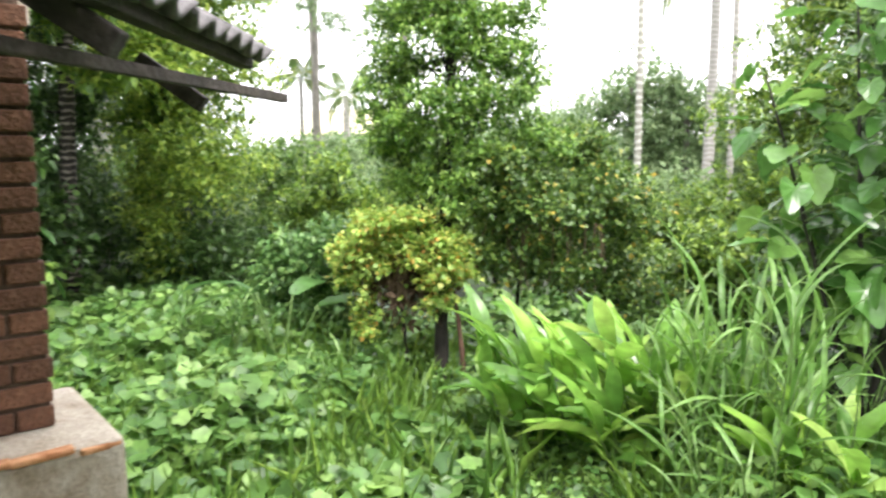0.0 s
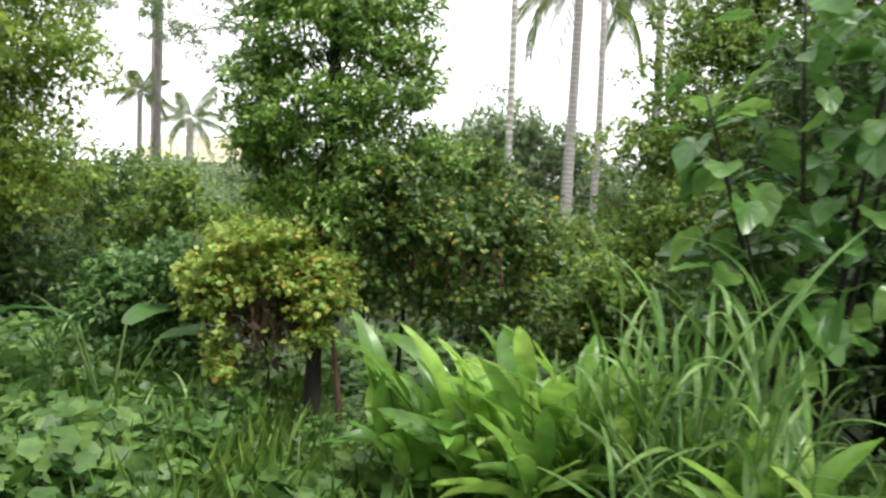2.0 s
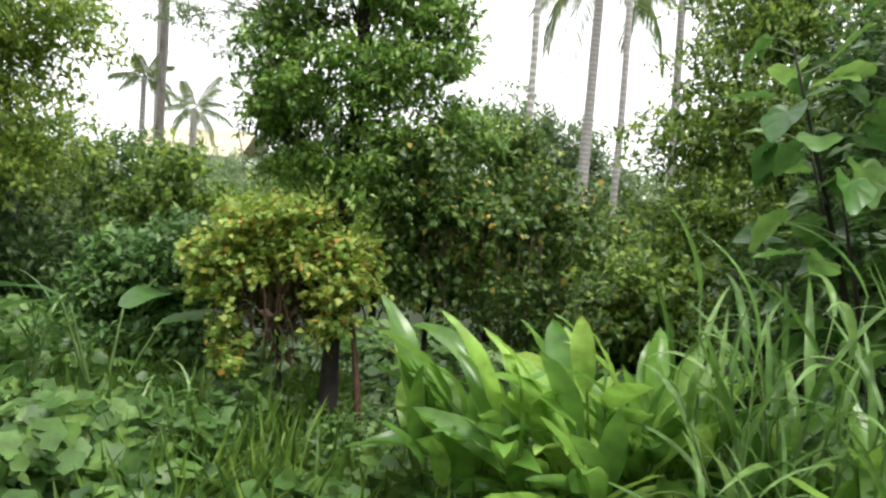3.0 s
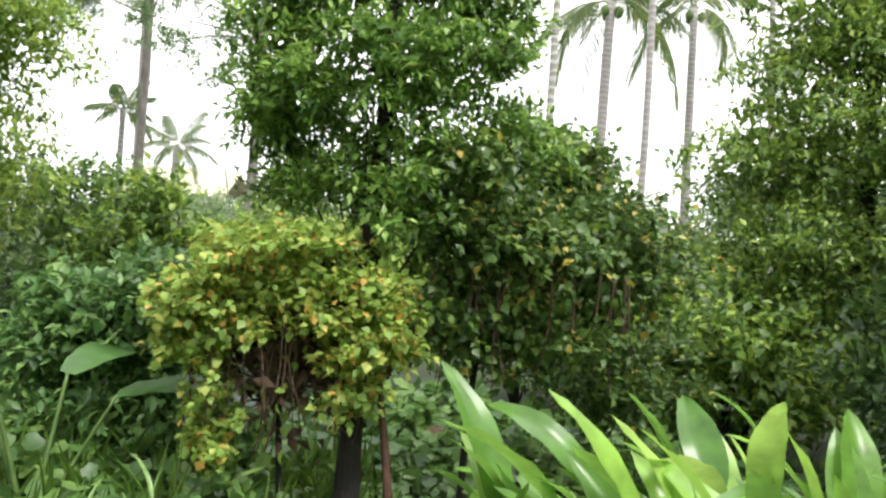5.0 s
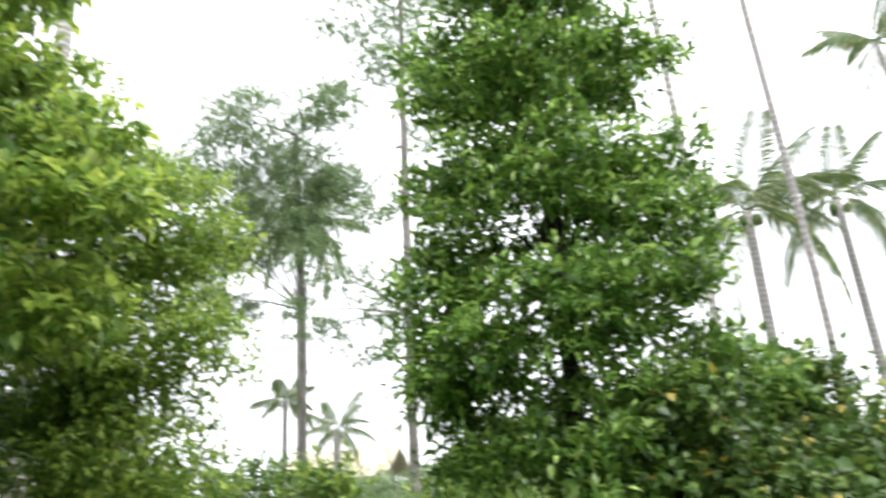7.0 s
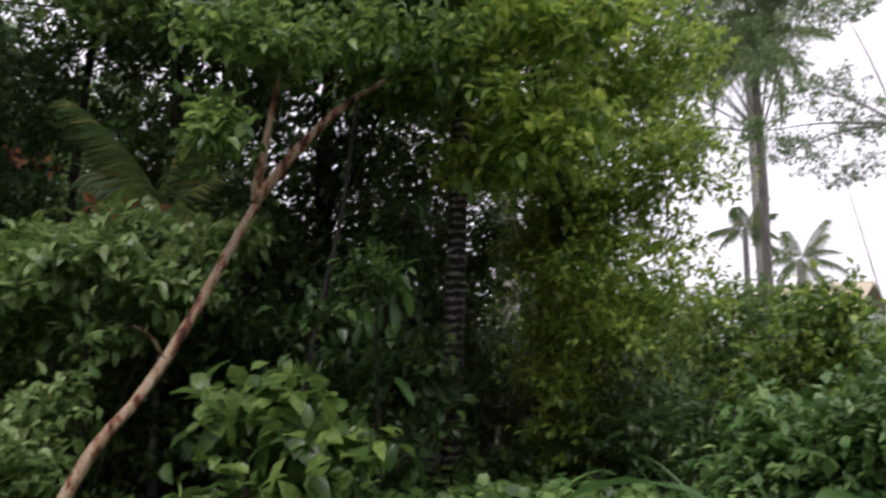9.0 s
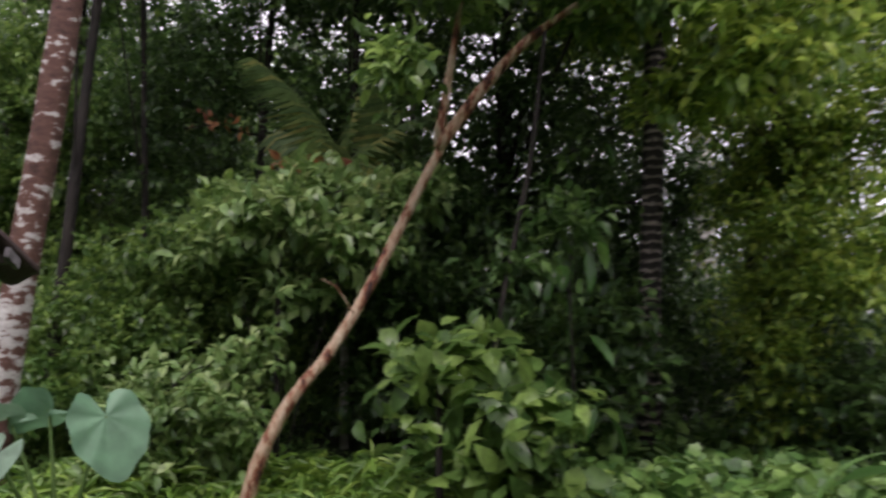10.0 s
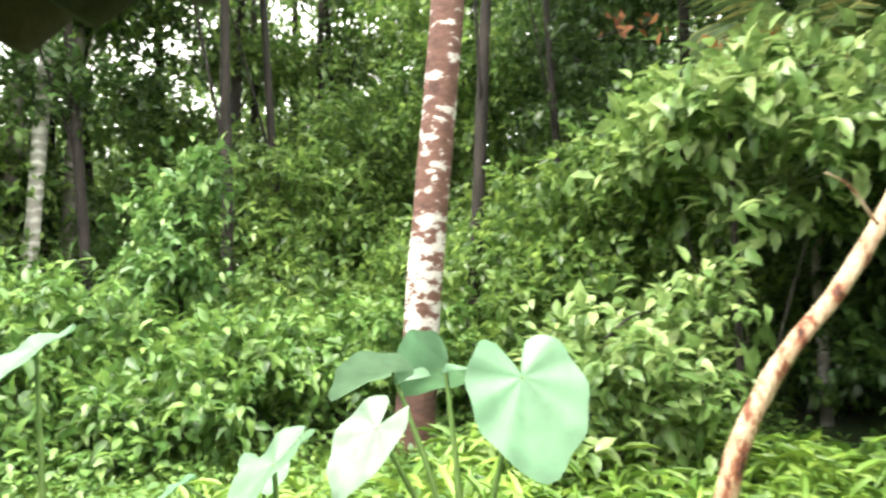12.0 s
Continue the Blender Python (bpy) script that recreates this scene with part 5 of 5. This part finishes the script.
def tile_mesh(name, w, l, material):
    """A clay roof tile with two flutes, a raised side lap and a thick lower lip. x across, y up the slope."""
    n = 17
    x = np.linspace(-w / 2, w / 2, n)
    prof = 0.016 * np.cos((x / w) * 4 * math.pi) + 0.006 * np.exp(-((x - w / 2) / 0.02) ** 2)
    V, rows = [], ((0.0, 0.012), (0.02, 0.01), (l, -0.012))
    for y, lift in rows:
        V.append(np.stack([x, np.full(n, y), prof + lift], 1))
    for y, lift in rows:
        V.append(np.stack([x, np.full(n, y), prof + lift - 0.016], 1))
    V = np.vstack(V)
    F = []
    for r in range(2):
        for k in range(n - 1):
            F.append((r * n + k, r * n + k + 1, (r + 1) * n + k + 1, (r + 1) * n + k))
            b = (r + 3) * n
            F.append((b + k + n, b + k + n + 1, b + k + 1, b + k))
    for k in range(n - 1):
        F.append((3 * n + k, 3 * n + k + 1, k + 1, k))
        F.append((2 * n + k, 2 * n + k + 1, 5 * n + k + 1, 5 * n + k))
    for r in range(2):
        F.append((r * n, (r + 1) * n, (r + 4) * n, (r + 3) * n))
        F.append(((r + 1) * n + n - 1, r * n + n - 1, (r + 3) * n + n - 1, (r + 4) * n + n - 1))
    return raw_mesh(name, V, [np.array(F)], material)


TILE = tile_mesh("tile", 0.235, 0.4, G["tile"])
RED_TILE = tile_mesh("tile", 0.235, 0.4, G["tile_edge"])


def frame_of(origin, across, up_flat, slope):
    """A roof frame: x along the eave, y up the slope, z out of the roof."""
    a = Vector((*across, 0)).normalized()
    u = Vector((*up_flat, 0)).normalized()
    u = (u - a * u.dot(a)).normalized()
    y = (u * math.cos(radians(slope)) + Vector((0, 0, 1)) * math.sin(radians(slope))).normalized()
    z = a.cross(y)
    if z.z < 0:
        a, z = -a, -z
    m = Matrix((a, y, z)).transposed().to_4x4()
    m.translation = Vector(origin)
    return m


SHED = thing("tiled_shed", (-2.4, 1.2, gz(-2.4, 1.2)), "old open shed with clay tile roof and brick pillars", "shed")
SHED_INV = Matrix.Translation(SHED.location).inverted()


def shed_part(name, me, m, label="", parent=None):
    ob = child(name, me, SHED, SHED_INV @ m, label)
    return ob


EAST = frame_of((-0.74, 1.535, 2.24), (-0.25, 0.97), (-0.97, -0.25), 33)
WEST = frame_of((-4.07, 2.79, 1.42), (0.39, 0.92), (0.92, -0.39), 22)
# tiles run away from the north corner along each eave; the sign of x depends on the frame
sx_e = -1 if (EAST.to_3x3() @ Vector((1, 0, 0))).y > 0 else 1
sx_w = -1 if (WEST.to_3x3() @ Vector((1, 0, 0))).y > 0 else 1
for r in range(4):
    # columns past the battens are out of view, added to shade the pillar
    for k in range(18):
        j = rng.normal(0, 0.006)
        shed_part("tile", TILE, EAST @ pose(sx_e * (0.1 + 0.225 * k), 0.31 * r + j, 0.02 + 0.004 * (k % 2), -2.0, 0, rng.normal(0, 0.7)))
for r in range(8):
    for k in range(9):
        shed_part("tile", RED_TILE, WEST @ pose(sx_w * (0.1 + 0.225 * k), 0.31 * r + rng.normal(0, 0.006), 0.02 + 0.004 * (k % 2), -2.0, 0, rng.normal(0, 0.7)), "reddish clay tile" if (r, k) == (0, 0) else "")


def beam(name, a, b, w, h, material, label=""):
    """A timber from a to b, slightly rounded."""
    a, b = Vector(a), Vector(b)
    d = b - a
    me = box_mesh(name, (d.length, w, h), material, min(w, h) * 0.12)
    m = d.to_track_quat("X", "Z").to_matrix().to_4x4()
    m.translation = (a + b) / 2
    return shed_part(name, me, m, label)


def on(frame_, x, y, z):
    return frame_ @ Vector((x, y, z))


# east eave: pole under the tiles, battens, rafters that stick out
beam("eave_pole", (-0.70, 1.58, 2.145), (-0.5, -0.9, 2.16), 0.024, 0.026, G["timber"], "dark weathered eave pole")
beam("rafter_end", (-1.14, 1.5, 2.27), (-0.96, 1.56, 2.13), 0.045, 0.05, G["timber"], "rafter end under the eave")
for r in range(4):
    beam("batten", on(EAST, -sx_e * 0.02, 0.05 + 0.31 * r, -0.025), on(EAST, sx_e * 2.95, 0.05 + 0.31 * r, -0.025), 0.04, 0.03, G["timber"])
for k in range(1, 5):
    beam("rafter", on(EAST, sx_e * (0.35 + 0.6 * k), -0.02, -0.075), on(EAST, sx_e * (0.35 + 0.6 * k), 1.3, -0.06), 0.045, 0.05, G["timber"])
beam("wall_plate", on(EAST, sx_e * 0.3, 0.85, -0.16), on(EAST, sx_e * 2.9, 0.85, -0.16), 0.1, 0.1, G["timber"])
beam("ridge_board", on(EAST, 0, 1.33, -0.05), on(EAST, sx_e * 2.9, 1.33, -0.05), 0.05, 0.14, G["timber"])
# west lean-to: battens with pale sawn ends, rafters, post and brace
for r in range(8):
    y = 0.2 + 0.15 * r if r < 4 else 0.2 + 0.45 + 0.31 * (r - 3)
    beam("batten", on(WEST, -sx_w * 0.03, y, -0.025), on(WEST, sx_w * 1.95, y, -0.025), 0.055, 0.02, G["timber"])
    e = on(WEST, -sx_w * 0.034, y, -0.022)
    me = box_mesh("batten_end", (0.012, 0.064, 0.024), G["endgrain"], 0.003)
    m = WEST.copy()
    m.translation = e
    shed_part("batten_end", me, m, "pale sawn batten end" if r == 0 else "")
for k in range(4):
    beam("rafter", on(WEST, sx_w * (0.5 + 0.5 * k), 0.1, -0.07), on(WEST, sx_w * (0.5 + 0.5 * k), 2.45, -0.07), 0.04, 0.06, G["redwood"])
pw = on(WEST, sx_w * 0.75, 0.9, -0.15)
beam("post", (pw.x, pw.y, gz(pw.x, pw.y) - 0.05), (pw.x, pw.y, pw.z + 0.04), 0.09, 0.09, G["redwood"], "reddish timber post")
beam("wall_plate", on(WEST, sx_w * 0.15, 0.9, -0.14), on(WEST, sx_w * 1.9, 0.9, -0.14), 0.08, 0.08, G["redwood"])
# closing slope between ridge and lean-to
rid0, rid1 = on(EAST, 0, 1.34, 0.02), on(EAST, sx_e * 2.9, 1.34, 0.02)
low0, low1 = on(WEST, 0, 2.4, 0.03), on(WEST, sx_w * 1.95, 2.4, 0.03)
bm = bmesh.new()
for a in (0.0, 0.03):
    for p in (rid0, rid1, low1, low0):
        bm.verts.new(p - Vector((0, 0, a)) - SHED.location)
bm.verts.ensure_lookup_table()
for f in ((0, 1, 2, 3), (7, 6, 5, 4), (0, 4, 5, 1), (1, 5, 6, 2), (2, 6, 7, 3), (3, 7, 4, 0)):
    bm.faces.new([bm.verts[i] for i in f])
me = bpy.data.meshes.new("roof_slope")
bm.to_mesh(me)
bm.free()
me.materials.append(G["tile"])
child("roof_slope", me, SHED, None, "weathered tiled back slope")

# brick pillar on a plastered half wall
PX, PY, PR = -1.83, 1.52, 0.17
g0 = gz(-1.7, 1.4)
PROT = pose(0, 0, 0, 0, 0, -37)


def at_pillar(x, y, z):
    return Matrix.Translation((PX, PY, 0)) @ PROT @ Matrix.Translation((x, y, z))


HALF_TOP = 1.06
shed_part("plinth_block", box_mesh("plinth_block", (0.74, 1.3, HALF_TOP - g0 + 0.1), G["plaster"], 0.03), at_pillar(0.06, -0.32, (HALF_TOP + g0 - 0.1) / 2), "stained cement-plastered plinth block")
for k in range(7):
    s = rng.uniform(0.1, 0.2)
    shed_part("worn_edge", box_mesh("worn_edge", (0.05, s, 0.022), G["rust"], 0.009), at_pillar(0.412 + rng.normal(0, 0.004), 0.25 - 0.17 * k, HALF_TOP - 0.012 + rng.normal(0, 0.006)) @ pose(0, 0, 0, rng.normal(0, 3), 0, rng.normal(0, 5)), "worn orange edge of the plinth" if k == 0 else "")
core_m = at_pillar(0, 0, HALF_TOP + 0.71)
PILLAR = shed_part("pillar", box_mesh("pillar", (2 * PR - 0.02, 2 * PR - 0.02, 1.42), G["mortar"], 0), core_m, "red-brown brick pillar with dark mortar")
CORE_INV = core_m.inverted()
BRICK = box_mesh("brick", (0.215, 0.105, 0.068), G["brick"], 0.006)
HALF_BRICK = box_mesh("brick", (0.108, 0.105, 0.068), G["brick"], 0.006)
for c in range(17):
    z = HALF_TOP + 0.04 + 0.083 * c
    for s in range(4):
        spin = pose(0, 0, 0, 0, 0, 90 * s + (90 if c % 2 else 0))
        flip = 1 if c % 2 else -1
        off = rng.normal(0, 0.003)
        child("brick", BRICK, PILLAR, CORE_INV @ at_pillar(0, 0, z) @ spin @ pose(flip * 0.062, -0.122 + off, 0, 0, 0, rng.normal(0, 0.6)))
        child("brick", HALF_BRICK, PILLAR, CORE_INV @ at_pillar(0, 0, z) @ spin @ pose(-flip * 0.112, -0.121 + off, 0, 0, 0, rng.normal(0, 0.8)))
# wall out of view, added to keep western light off the pillar
shed_part("shade_wall", box_mesh("shade_wall", (0.2, 3.6, 2.3), G["plaster"], 0.02), at_pillar(-1.1, -1.7, g0 + 1.1), "unseen stained plaster wall added to shade the pillar")
beam("lintel", (PX - 0.1, PY - 2.4, 2.47), (PX + 0.05, PY + 0.2, 2.47), 0.14, 0.09, G["plaster"], "pale plastered lintel")

# bracket and a dull tube bulb under the lean-to
beam("bracket", (-3.948, 2.533, 1.385), (-3.85, 2.455, 1.55), 0.05, 0.035, G["redwood"], "reddish timber bracket")


def tube_bulb(place):
    root = thing("light_bulb", place, "dull white tube bulb under the lean-to roof", "bulb")
    child("tube", tube_mesh("tube", [(0, -0.075, 0), (0, -0.06, 0), (0, 0.02, 0), (0, 0.035, 0)], (0.016, 0.024, 0.024, 0.02), G["white"], 16, 0.0), root)
    child("cap", tube_mesh("cap", [(0, 0.034, 0), (0, 0.06, 0)], (0.021, 0.018), G["endgrain"], 16, 0.0), root)
    child("hook", tube_mesh("hook", [(0, 0.05, 0.01), (0, 0.05, 0.05)], (0.004, 0.004), G["timber"], 6, 0.0), root)
    return root


tube_bulb((-3.945, 2.525, 1.478))
